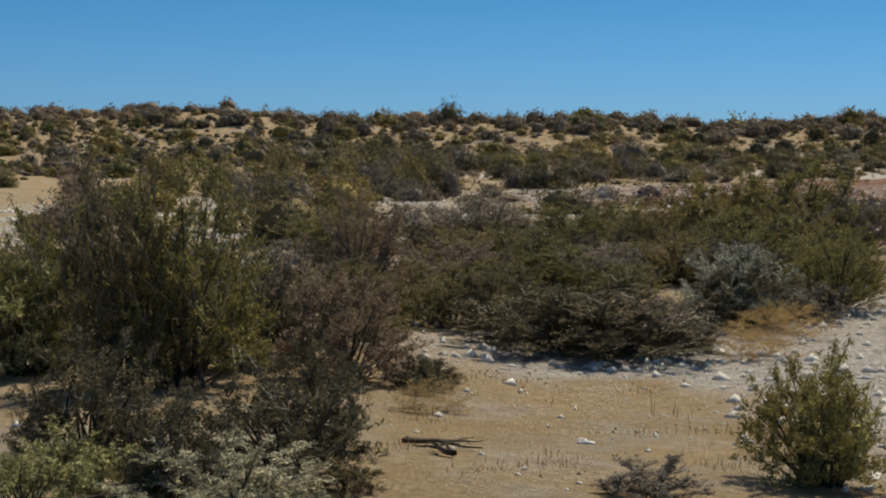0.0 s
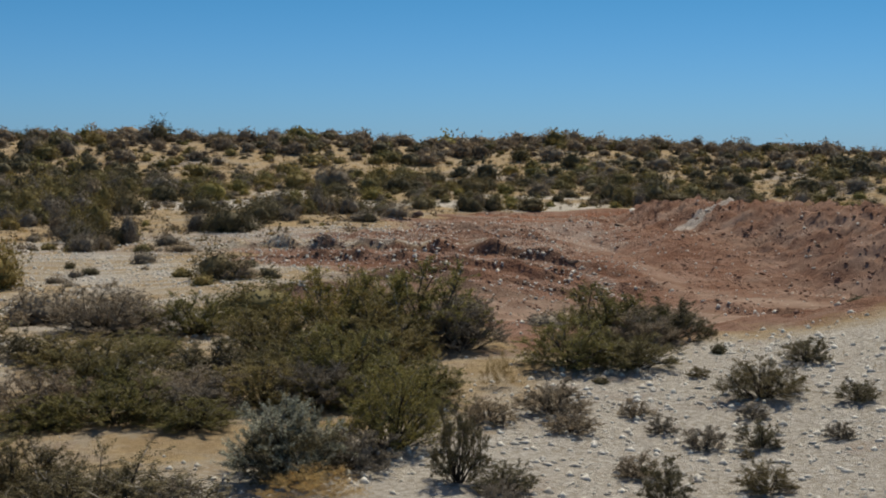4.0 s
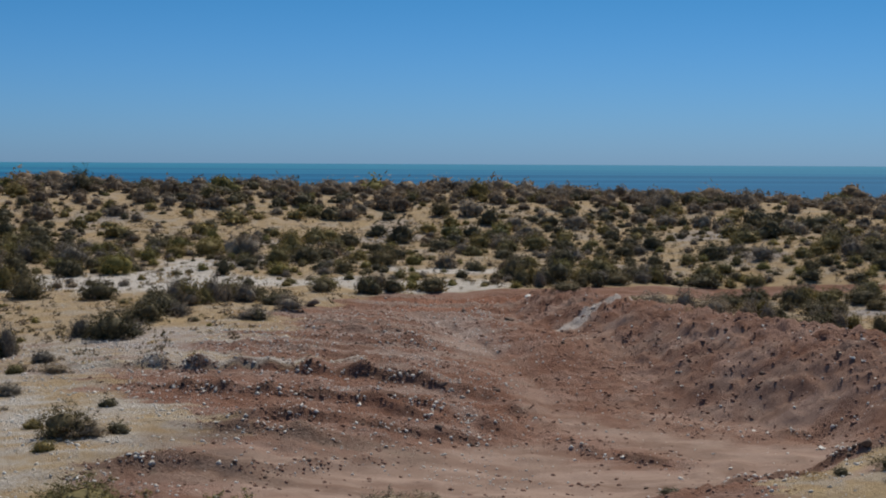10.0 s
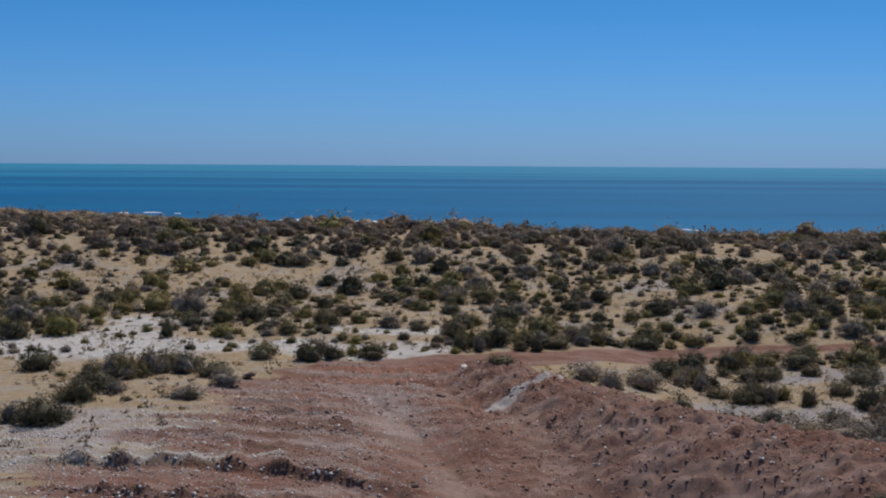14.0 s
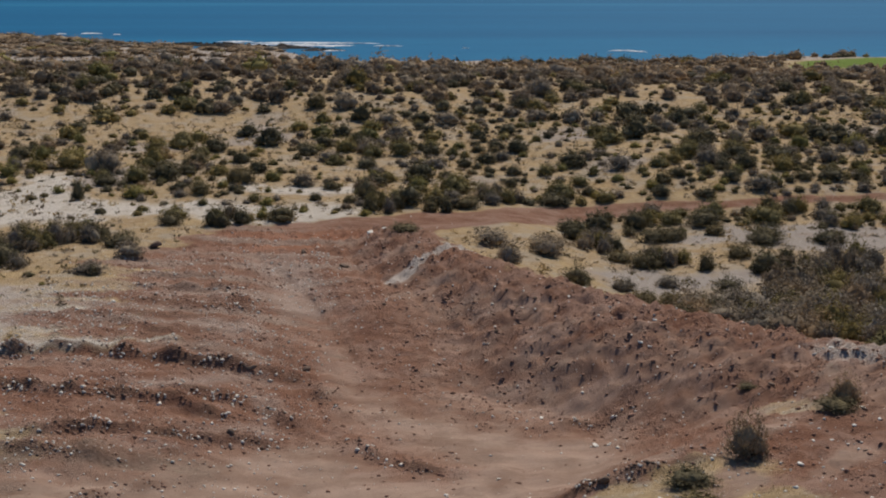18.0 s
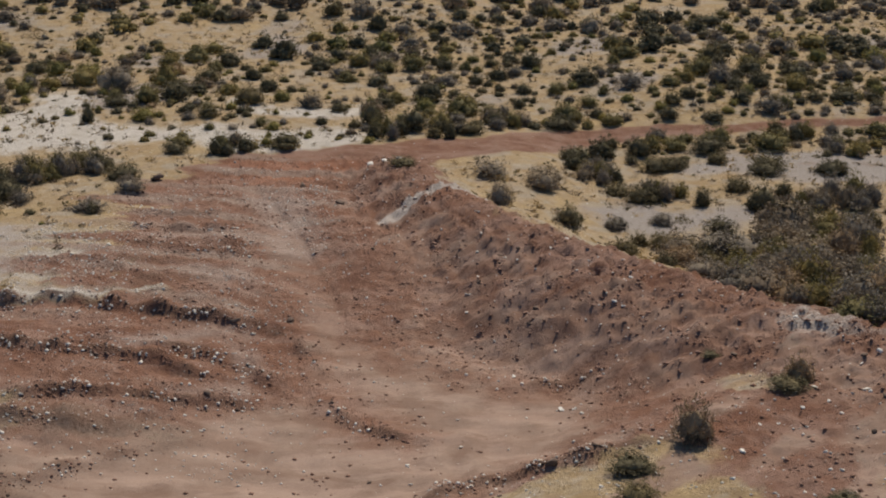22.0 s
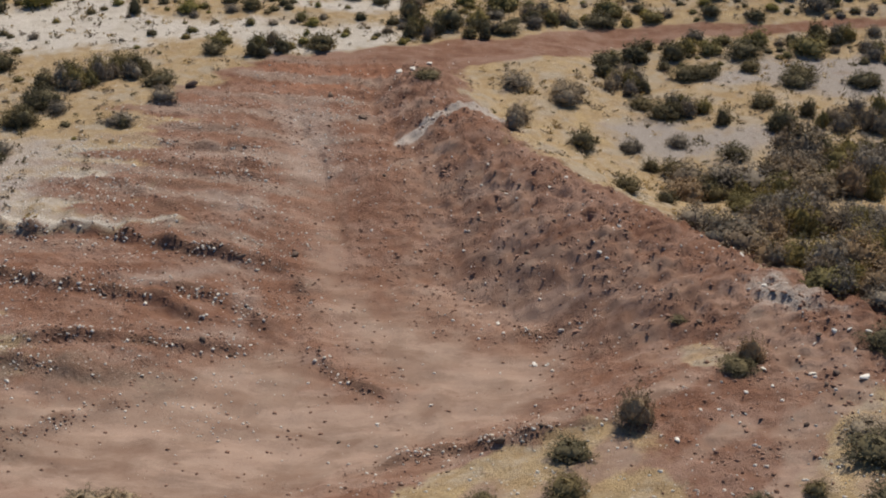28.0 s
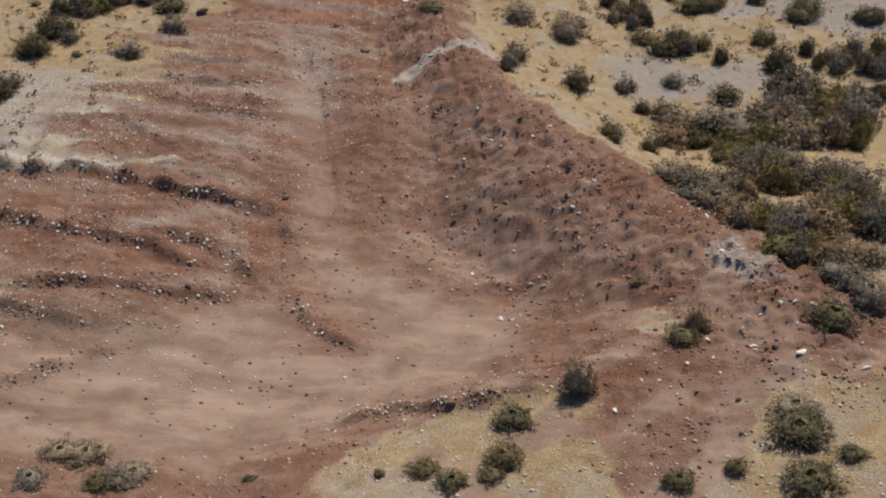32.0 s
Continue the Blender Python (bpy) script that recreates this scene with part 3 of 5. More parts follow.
def mesh_from(name, verts, faces, material, per):
    """A mesh from arrays; every face has the same number of corners."""
    me = bpy.data.meshes.new(name)
    verts, faces = np.asarray(verts, np.float32), np.asarray(faces, np.int32)
    me.vertices.add(len(verts))
    me.vertices.foreach_set("co", verts.ravel())
    me.loops.add(faces.size)
    me.loops.foreach_set("vertex_index", faces.ravel())
    me.polygons.add(len(faces))
    me.polygons.foreach_set("loop_start", np.arange(0, faces.size, per, dtype=np.int32))
    me.update(calc_edges=True)
    me.materials.append(material)
    return me


GRID = []


def build_ground():
    xs = np.concatenate([stretch(-18, -11, 0.22, -2500, -11, 1.06), np.arange(-10.83, 26, 0.17), stretch(26, 34, 0.22, 26, 2500, 1.06)])
    ys = np.concatenate([stretch(7, 36, 0.24, -600, 36, 1.06), np.arange(36.17, 62, 0.17), stretch(62, 92, 0.25, 62, 640, 1.035)])
    gx, gy = np.meshgrid(xs, ys)
    gz = height(gx, gy)
    GRID.extend((xs, ys, gz))
    nx, ny = len(xs), len(ys)
    v = np.stack([gx.ravel(), gy.ravel(), gz.ravel()], 1)
    i = (np.arange(ny - 1)[:, None] * nx + np.arange(nx - 1)[None]).ravel()
    me = mesh_from("ground", v, np.stack([i, i + 1, i + nx + 1, i + nx], 1), M_GROUND, 4)
    x, y = gx.ravel(), gy.ravel()
    u = x + 0.45 * waves(x, y, 7, 51) + 0.3 * waves(x, y, 2.2, 52)
    w = y + 0.45 * waves(x, y, 7, 53) + 0.3 * waves(x, y, 2.2, 54)
    streaks = 0.9 * waves(x * 0.22, y, 3.2, 55) + 0.5 * waves(x * 0.3, y, 1.5, 56)
    bent = np.where(x < 0, 1.5, 0.5) * streaks * smooth(36, 44, y)
    straw = np.maximum.reduce([1.25 * inside(x + (u - x) * 0.4, y + (w - y) * 0.4, STRAW, 0.35), inside(u, w, STRAW_B, 0.7), inside(u, w, STRAW_C, 0.7), 0.9 * inside(u, w, WHITE_D, 0.35)])
    red = np.maximum(np.where(x < 3, inside(u + bent, w, RED, 1.8), np.where(y < 42, inside(u, w, RED, 1.8), inside(u, w, RED, 0.9))) - 0.85 * straw, inside(x + (u - x) * 0.5, y + (w - y) * 0.5, ROAD, 0.6))
    white = np.maximum.reduce([inside(u + 0.5 * bent, w, WHITE_A, 2.0) * (0.42 + 0.36 * waves(x * 0.5, y, 5, 62) + 0.28 * waves(x * 0.6, y, 1.8, 63) + 0.15 * smooth(53, 57, y)) * (1 - 0.8 * inside(u, w, TURF_LEFT, 1.0)), inside(u, w, WHITE_B, 1.2) * (1 - inside(u, w, SAND, 0.6)), inside(u, w, WHITE_C, 3) * (0.5 + 0.5 * waves(x * 0.6, y, 4, 64)), inside(u, w, WHITE_D, 0.4)])
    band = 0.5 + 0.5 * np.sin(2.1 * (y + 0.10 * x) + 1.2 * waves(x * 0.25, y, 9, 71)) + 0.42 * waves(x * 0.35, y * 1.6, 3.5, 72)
    dust = np.maximum.reduce([inside(u, w, DUST, 1.6) * (1 - 0.45 * smooth(52, 58, y)), 0.62 * inside(u, w, TONGUE_B, 0.8), (0.56 - 0.2 * smooth(0.5, 0.1, band)) * inside(u, w, FLANK, 1.8), 0.8 * smooth(0.0, 0.7, waves(x, y, 4.5, 57)) * smooth(46, 42, y) * smooth(30, 34, y) * smooth(8, 12, x)])
    grey = np.maximum.reduce([inside(u, w, GREY_A, 0.9), inside(u, w, GREY_B, 1.2), 0.8 * smooth(0.45, 0.9, waves(x, y, 16, 61)) * smooth(88, 94, y) * smooth(128, 118, y), smooth(300, 330, y)]) * 0.85
    pan = np.maximum(inside(u, w, PAN, 1.0), inside(u, w, PAN_B, 1.0)) * 0.95
    green = inside(x, y, GREEN, 3)
    # bands of pale clay across the left flank; broken dark earth and painted shade below the ledges
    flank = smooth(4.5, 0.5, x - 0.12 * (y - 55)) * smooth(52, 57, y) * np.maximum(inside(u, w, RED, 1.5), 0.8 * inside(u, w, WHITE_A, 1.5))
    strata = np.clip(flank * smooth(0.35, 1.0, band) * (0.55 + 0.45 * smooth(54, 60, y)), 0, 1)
    clay = np.maximum(smooth(0.75, 0.2, along(x + (u - x) * 0.15, y + (w - y) * 0.15, TONGUE_A)[0]), np.maximum(0.75 * inside(u, w, PALE_CREST, 0.6), 0.62 * inside(u, w, FLATS, 1.2)))
    pale = np.maximum.reduce([inside(x + (u - x) * 0.9, y + (w - y) * 0.9, q, 0.8) for q in PALE]) * 0.8
    shingle = np.maximum.reduce([inside(u, w, DARK_GRAVEL, 0.8)] + [0.72 * inside(u, w, q, 0.9) for q in DARK_EARTH])
    orange = inside(u, w, ORANGE, 1.2)
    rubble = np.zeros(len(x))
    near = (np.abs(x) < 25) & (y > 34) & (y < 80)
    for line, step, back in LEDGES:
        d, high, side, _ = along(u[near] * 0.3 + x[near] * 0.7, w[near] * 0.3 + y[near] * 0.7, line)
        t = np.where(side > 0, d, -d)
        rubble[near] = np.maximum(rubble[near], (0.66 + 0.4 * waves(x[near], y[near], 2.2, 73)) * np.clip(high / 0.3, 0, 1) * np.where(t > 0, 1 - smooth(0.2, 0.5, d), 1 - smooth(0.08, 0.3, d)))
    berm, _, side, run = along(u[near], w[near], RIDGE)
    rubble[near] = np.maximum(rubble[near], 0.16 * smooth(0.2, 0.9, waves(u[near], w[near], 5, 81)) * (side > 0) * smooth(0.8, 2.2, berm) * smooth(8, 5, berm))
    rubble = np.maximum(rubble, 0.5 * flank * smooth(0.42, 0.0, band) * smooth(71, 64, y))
    dust[near] = np.maximum(dust[near], (0.4 + 0.22 * waves(u[near], w[near], 4, 82)) * (side > 0) * smooth(1.0, 2.4, berm) * smooth(7.5, 5, berm) * (x[near] > 6))
    one = np.ones(len(x))
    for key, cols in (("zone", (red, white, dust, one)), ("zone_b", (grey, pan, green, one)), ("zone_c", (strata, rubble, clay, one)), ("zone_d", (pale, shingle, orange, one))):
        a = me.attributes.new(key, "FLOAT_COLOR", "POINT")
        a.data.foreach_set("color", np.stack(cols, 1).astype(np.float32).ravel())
    me.polygons.foreach_set("use_smooth", np.ones(len(me.polygons), bool))
    return tagged(new("ground", me), "dry sandy ground with a red excavated pit", "ground", kind="structure")


ground = build_ground()


def at(x, y):
    """The height of the built ground at a place, or at many."""
    xs, ys, gz = GRID
    i = np.clip(np.searchsorted(xs, x) - 1, 0, len(xs) - 2)
    j = np.clip(np.searchsorted(ys, y) - 1, 0, len(ys) - 2)
    a, b = (x - xs[i]) / (xs[i + 1] - xs[i]), (y - ys[j]) / (ys[j + 1] - ys[j])
    return (gz[j, i] * (1 - a) + gz[j, i + 1] * a) * (1 - b) + (gz[j + 1, i] * (1 - a) + gz[j + 1, i + 1] * a) * b


# ---- the sea ----
def sea_material():
    n = Nodes("sea_water", 0.6, 0.04)
    band = n.noise(0.0045, 4, 0.55, (0.15, 1.0, 1.0))
    fine = n.noise(0.35, 6, 0.6, (0.4, 1.0, 1.0))
    c = n.ramp(band, (0.32, (0.003, 0.085, 0.19)), (0.55, (0.006, 0.125, 0.25)), (0.72, (0.02, 0.19, 0.30)))
    c = n.mix(n.ramp(fine, (0.45, 0.0), (0.8, 0.35)), c, (0.004, 0.06, 0.15))
    # the paling towards the horizon is painted into the water colour by distance
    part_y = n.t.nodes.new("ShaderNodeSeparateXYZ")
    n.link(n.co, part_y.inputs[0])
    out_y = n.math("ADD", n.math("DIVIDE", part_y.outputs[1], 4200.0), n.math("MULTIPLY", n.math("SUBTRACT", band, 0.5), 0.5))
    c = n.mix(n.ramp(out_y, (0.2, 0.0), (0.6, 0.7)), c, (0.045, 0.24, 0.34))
    n.bump(fine, 0.35, 0.5)
    return n.done(c)


def build_sea():
    xs, ys = np.linspace(-2600, 2600, 14), np.concatenate([np.linspace(300, 620, 12), np.linspace(800, 4200, 10)])
    gx, gy = np.meshgrid(xs, ys)
    i = (np.arange(len(ys) - 1)[:, None] * len(xs) + np.arange(len(xs) - 1)[None]).ravel()
    v = np.stack([gx.ravel(), gy.ravel(), np.full(gx.size, SEA)], 1)
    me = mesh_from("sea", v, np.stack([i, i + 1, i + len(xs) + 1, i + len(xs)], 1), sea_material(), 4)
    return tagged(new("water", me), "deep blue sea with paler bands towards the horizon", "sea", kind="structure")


build_sea()


# ---- shrubs ----
def part(name, me, parent, label=""):
    ob = new(name, me)
    ob.parent = parent
    return tagged(ob, label)


def tube(v, f, points, widths):
    """Adds a thin three-sided limb through the points."""
    n0 = len(v)
    for c, w in zip(points, widths):
        for k in range(3):
            v.append(c + w * np.array([math.cos(k * 2.1), math.sin(k * 2.1), 0.3 * math.sin(k * 2.1)]))
    for ring in range(0, 3 * (len(points) - 1), 3):
        for k in range(3):
            m = (k + 1) % 3
            f.append((n0 + ring + k, n0 + ring + m, n0 + ring + 3 + m, n0 + ring + 3 + k))


def bush_arrays(seed, stems, twigs, per, leaf, slim=0.3, ragged=0.3):
    """A shrub one metre across and one high: stems from the root, side twigs, and a pointed leaf at a time along them."""
    r = np.random.RandomState(seed)
    sv, sf, tv, tf, heads, tw = [], [], [], [], [], []
    for k in range(stems):
        a = k * 2.4 + r.uniform(-0.5, 0.5)
        rise = math.asin(np.clip((k + 0.5) / stems * 0.97 + r.uniform(-0.06, 0.06), 0.04, 0.99))
        q = r.uniform(1.06 - ragged, 1.14)
        end = q * np.array([0.47 * math.cos(rise) * math.cos(a), 0.47 * math.cos(rise) * math.sin(a), 0.12 + 0.78 * math.sin(rise)])
        base = np.array([r.normal() * 0.04, r.normal() * 0.04, -0.05])
        mid = base * 0.45 + end * 0.55 + r.normal(size=3) * 0.035 + np.array([0, 0, 0.04])
        tube(sv, sf, (base, mid, end), (0.014, 0.008, 0.002))
        heads.append((*(end * np.array([0.8, 0.8, 0.78])), 0.17, 0.17, 0.21))
        for _ in range(twigs):
            t = 0.3 + 0.7 * r.rand() ** 0.7
            p = mid + (end - mid) * (t - 0.5) * 2 if t > 0.5 else base + (mid - base) * t * 2
            d = (end - base) / np.linalg.norm(end - base) * 0.6 + r.normal(size=3) * 0.55 + np.array([0, 0, 0.3])
            d = d / np.linalg.norm(d) * r.uniform(0.10, 0.24) * (1.15 - 0.4 * t)
            if p[2] + d[2] < 0.02:
                d[2] = abs(d[2])
            tw.append((p, d))
            if r.rand() < 0.6:
                tube(tv, tf, (p, p + d * r.uniform(0.9, 1.25)), (0.0045, 0.0012))
    p0, d0 = np.array([q[0] for q in tw]), np.array([q[1] for q in tw])
    n = len(tw) * per
    p0, d0 = np.repeat(p0, per, 0), np.repeat(d0, per, 0)
    p = p0 + d0 * (0.15 + 0.9 * r.rand(n) ** 0.8)[:, None] + r.normal(size=(n, 3)) * leaf * 0.8
    p[:, 2] = np.where(p[:, 2] < 0.0, 0.1 * r.rand(n), p[:, 2])
    ax = d0 / np.linalg.norm(d0, axis=1)[:, None] * 0.5 + 0.6 * r.normal(size=(n, 3)) + np.array([0, 0, 0.25])
    ax /= np.linalg.norm(ax, axis=1)[:, None]
    b = np.cross(ax, r.normal(size=(n, 3)) + np.array([0, 0, 0.5]))
    b /= np.linalg.norm(b, axis=1)[:, None] + 1e-9
    z = (leaf * r.uniform(0.6, 1.4, n))[:, None]
    v = np.stack([p - ax * z - b * z * slim, p - ax * z + b * z * slim, p + ax * z], 1).reshape(-1, 3)
    return (v, np.arange(n * 3).reshape(-1, 3), np.array(heads)), (np.array(sv), np.array(sf)), (np.array(tv), np.array(tf))


def dome_arrays(seed, count, leaf, slim=0.45):
    """A rounded shrub one metre across and one high, of a few leafy mounds grown together."""
    r = np.random.RandomState(seed)
    subs = [(r.normal() * 0.05, r.normal() * 0.05, 0.86, r.uniform(0.9, 1.05))]
    for k in range(r.randint(2, 5)):
        a, q = k * 2.2 + r.uniform(0, 1.2), r.uniform(0.16, 0.3)
        subs.append((q * math.cos(a), q * math.sin(a), r.uniform(0.42, 0.66), r.uniform(0.8, 1.2)))
    share = np.array([q[2] ** 2 for q in subs])
    pick = r.choice(len(subs), count, p=share / share.sum())
    sub = np.array(subs)[pick]
    u = r.normal(size=(count, 3))
    u[:, 2] = np.abs(u[:, 2]) * 1.15 - 0.22
    u /= np.linalg.norm(u, axis=1)[:, None]
    bumps = r.normal(size=(9, 3))
    bumps /= np.linalg.norm(bumps, axis=1)[:, None]
    f = 0.8 + 0.3 * np.max(np.exp((u @ bumps.T - 1) / 0.08), axis=1) - 0.34 * r.rand(count) ** 2.2 + 0.16 * r.rand(count) ** 5
    p = u * np.array([0.57, 0.57, 0.95]) * (sub[:, 2] * f)[:, None]
    p[:, 2] = np.maximum(p[:, 2] * sub[:, 3] + 0.08 * sub[:, 2], 0.02 + 0.06 * r.rand(count))
    p[:, :2] += sub[:, :2]
    ax = r.normal(size=(count, 3)) + 0.5 * u + np.array([0, 0, 0.4])
    ax /= np.linalg.norm(ax, axis=1)[:, None]
    b = np.cross(ax, u + 0.7 * r.normal(size=(count, 3)))
    b /= np.linalg.norm(b, axis=1)[:, None] + 1e-9
    z = (leaf * r.uniform(0.6, 1.4, count))[:, None]
    v = np.stack([p - ax * z - b * z * slim, p - ax * z + b * z * slim, p + ax * z], 1).reshape(-1, 3)
    return v, np.arange(count * 3).reshape(-1, 3), np.array([(x, y, 0.36 * w * h, 0.39 * w, 0.39 * w, 0.38 * w * h) for x, y, w, h in subs])


def with_core(v, f, lb, seed, share):
    """Adds a rough small hull, hidden inside each lobe, blocking light like dense twigs."""
    r = np.random.RandomState(seed + 5)
    vs, fs, n0 = [v], [f], len(v)
    for q in lb:
        ring = []
        for z, w in ((-0.9, 0.35), (-0.3, 0.95), (0.4, 0.9), (0.95, 0.3)):
            for k in range(6):
                a = k * math.pi / 3 + r.uniform(-0.2, 0.2)
                e = share * r.uniform(0.8, 1.2)
                ring.append((q[0] + q[3] * w * math.cos(a) * e, q[1] + q[4] * w * math.sin(a) * e, max(0.0, q[2] + q[5] * z * e)))
        vs.append(np.array(ring))
        for g in range(3):
            for k in range(6):
                c, d = n0 + g * 6 + k, n0 + g * 6 + (k + 1) % 6
                fs.append(np.array([(c, d, d + 6), (c, d + 6, c + 6)]))
        n0 += 24
    return np.concatenate(vs), np.concatenate(fs)


SHRUB_NAMES = {
    "dark": ("thorn_bush", "dark green-brown thorny bush on dry sandy ground"),
    "olive": ("shrub", "olive-green desert shrub with dense fine twigs"),
    "green": ("broom_bush", "bright green broom-like bush with pale tips"),
    "grey": ("dry_shrub", "grey-brown half-dry shrub on dry ground"),
    "brown": ("heath_shrub", "brown dry heath shrub on sandy slope"),
    "silver": ("saltbush", "silver-grey low saltbush with dry twigs"),
    "pale": ("broom_bush", "pale yellow-green broom bush with dry twigs"),
    "straw": ("grass_tuft", "tuft of straw-coloured dry grass"),
}
MASTERS = {}


def master(kind, size, variant):
    """The meshes of a kind, size class and variant; alike shrubs share them."""
    key = (kind, size, variant)
    if key not in MASTERS:
        seed = sum(map(ord, kind)) * 7 + len(size) * 31 + variant
        stems, twigs, per, leaf, ragged = {"big": (44, 13, 42, 0.0125, 0.34), "near": (32, 11, 42, 0.016, 0.34), "twiggy": (22, 9, 32, 0.024, 0.32), "mid": (16, 5, 11, 0.03, 0.3), "slope": (10, 4, 8, 0.042, 0.3), "small": (7, 3, 7, 0.06, 0.3)}[size]
        (v, f, heads), wood, twig = bush_arrays(seed, stems, twigs, per, leaf, 0.1 if kind == "straw" else 0.3, ragged)
        if size in ("mid", "slope", "small"):
            count, leaf = {"mid": (1500, 0.03), "slope": (760, 0.04), "small": (360, 0.06)}[size]
            v2, f2, mounds = dome_arrays(seed, count, leaf, 0.1 if kind == "straw" else 0.45)
            v, f = np.concatenate([v, v2]), np.concatenate([f, f2 + len(v)])
            if kind != "straw":
                v, f = with_core(v, f, mounds, seed, 0.9)
        twigs = mesh_from("dry_twig", *twig, M_TWIG, 4) if size in ("big", "near", "twiggy") else None
        MASTERS[key] = (mesh_from("foliage", v, f, LEAF[kind], 3), mesh_from("woody_base", *wood, M_STEM, 4), twigs)
    return MASTERS[key]


def shrub(x, y, wide, high, kind="dark", size="mid", label="", group="", called=""):
    if size == "near":
        size = "big" if wide > 1.5 else "near" if wide > 0.75 else "twiggy"
    leaves, wood, twigs = master(kind, size, random.randrange(5 if size in ("mid", "small", "slope") else 3))
    name, text = SHRUB_NAMES[kind]
    name = called or name
    ob = new(name)
    ob.empty_display_size = 0.1
    ob.matrix_world = pose(x, y, at(x, y) - 0.02, 0, 0, random.uniform(0, 360)) @ Matrix.Diagonal((wide, wide, high, 1))
    part("foliage", leaves, ob)
    if kind != "straw":
        tagged(part("woody_base", wood, ob), "thin dark woody stems", kind="stuff")
    if twigs and kind != "straw":
        tagged(part("dry_twig_spray", twigs, ob), "bare pale dry twigs", kind="stuff")
    return tagged(ob, label or text, "grass" if kind == "straw" else "bush", group or f"{kind} shrubs of the plain")

NEAR_LEFT = [
    (-8, 7.3, 1.07, 0.83, "dark"), (-10.2, 11.2, 1.6, 1.99, "olive"), (-11.9, 12.1, 1.4, 1.58, "olive"), (-9, 6.2, 0.59, 0.53, "pale"),
    (-8.8, 6.9, 0.57, 0.35, "pale"), (-8, 6.4, 0.94, 0.47, "silver"), (-9.3, 7.1, 0.6, 0.41, "pale"), (-7.5, 6.9, 0.37, 0.23, "dark"),
    (-10.6, 10.9, 1.15, 1.94, "dark"), (-12.4, 14.3, 1.87, 1.94, "olive"), (-11.7, 18.1, 1.94, 1.54, "olive"), (-7.1, 15.6, 2.65, 1.32, "dark"),
    (-10.5, 18.2, 1.5, 2.38, "olive"), (-13.4, 26.5, 1.96, 1.64, "olive"), (-8.3, 12.6, 0.64, 0.32, "dark"), (-10.7, 27.2, 2.06, 1.03, "olive"),
    (-9.6, 15.4, 0.84, 0.44, "green"),
]
NEAR_RIGHT = [
    (-5, 8.3, 0.92, 0.83, "green"), (-4.9, 8.3, 0.52, 0.75, "pale"), (-2.5, 9.4, 1.4, 1.85, "pale"), (-1.9, 9.8, 1.9, 1.45, "dark"), (-3.7, 10.4, 1.15, 0.74, "grey"), (-1.2, 13.7, 1.0, 0.65, "grey"),
    (-3.2, 9.7, 0.9, 0.6, "dark"),
    (-2.9, 10.5, 1.2, 0.74, "grey"), (-2.7, 16.7, 0.7, 0.52, "grey"), (-8.3, 12.2, 0.56, 0.33, "dark"), (-0.6, 18, 0.66, 0.62, "dark"),
]
NEAR_MID = [
    (-4.2, 20.4, 1.51, 1.29, "olive"), (-1.7, 23, 1.08, 0.63, "grey"), (-1.5, 21.9, 0.78, 0.39, "grey"), (-5.5, 18.6, 1.44, 1.25, "silver"),
    (-3.2, 18.5, 0.7, 1.12, "dark"), (-11.2, 31.4, 2.26, 1.13, "grey"), (-9.3, 31.8, 2.01, 1, "green"), (-7.9, 25.9, 1.64, 0.82, "dark"),
    (-9.3, 24.5, 2.15, 1.07, "olive"), (-7.4, 22.3, 1.25, 0.69, "grey"), (-11.8, 27.7, 1.25, 0.62, "dark"), (-2.8, 22.3, 0.88, 0.45, "grey"),
    (-5.9, 29.6, 2.3, 1.7, "green"), (-4.2, 29.4, 2.8, 1.85, "green"), (-5, 28.2, 2.2, 1.4, "olive"), (-3.3, 28.6, 1.6, 1.2, "olive"),
    (-0.2, 30, 2, 1.25, "green"), (1, 29.8, 1.5, 1, "dark"), (0.4, 28.9, 1.4, 0.8, "grey"), (-7.2, 28.4, 1.8, 1.1, "olive"),
    (-4.6, 26.6, 1.7, 1.1, "olive"), (-6.4, 25.6, 1.6, 0.9, "olive"), (-5.6, 23.4, 1.5, 0.9, "olive"),
]
GRAVEL_SHRUBS = [
    (3.1, 26.4, 0.96, 0.48, "dark"), (1.8, 23.9, 1.43, 0.71, "dark"), (1, 25.6, 0.43, 0.23, "dark"), (0.4, 21.1, 0.68, 0.37, "grey"),
    (1.2, 21, 0.74, 0.39, "dark"), (-0.4, 23, 0.57, 0.28, "grey"), (-0.1, 22, 0.53, 0.29, "grey"), (0.8, 18.6, 0.79, 0.4, "dark"),
    (-0.8, 19.4, 0.7, 0.35, "grey"), (3.2, 23.2, 0.76, 0.38, "dark"), (-2.6, 18.1, 0.83, 0.41, "dark"), (2.4, 21.2, 0.52, 0.26, "grey"),
    (1.4, 22.6, 0.55, 0.27, "grey"), (1.9, 30.3, 0.48, 0.33, "dark"),
]
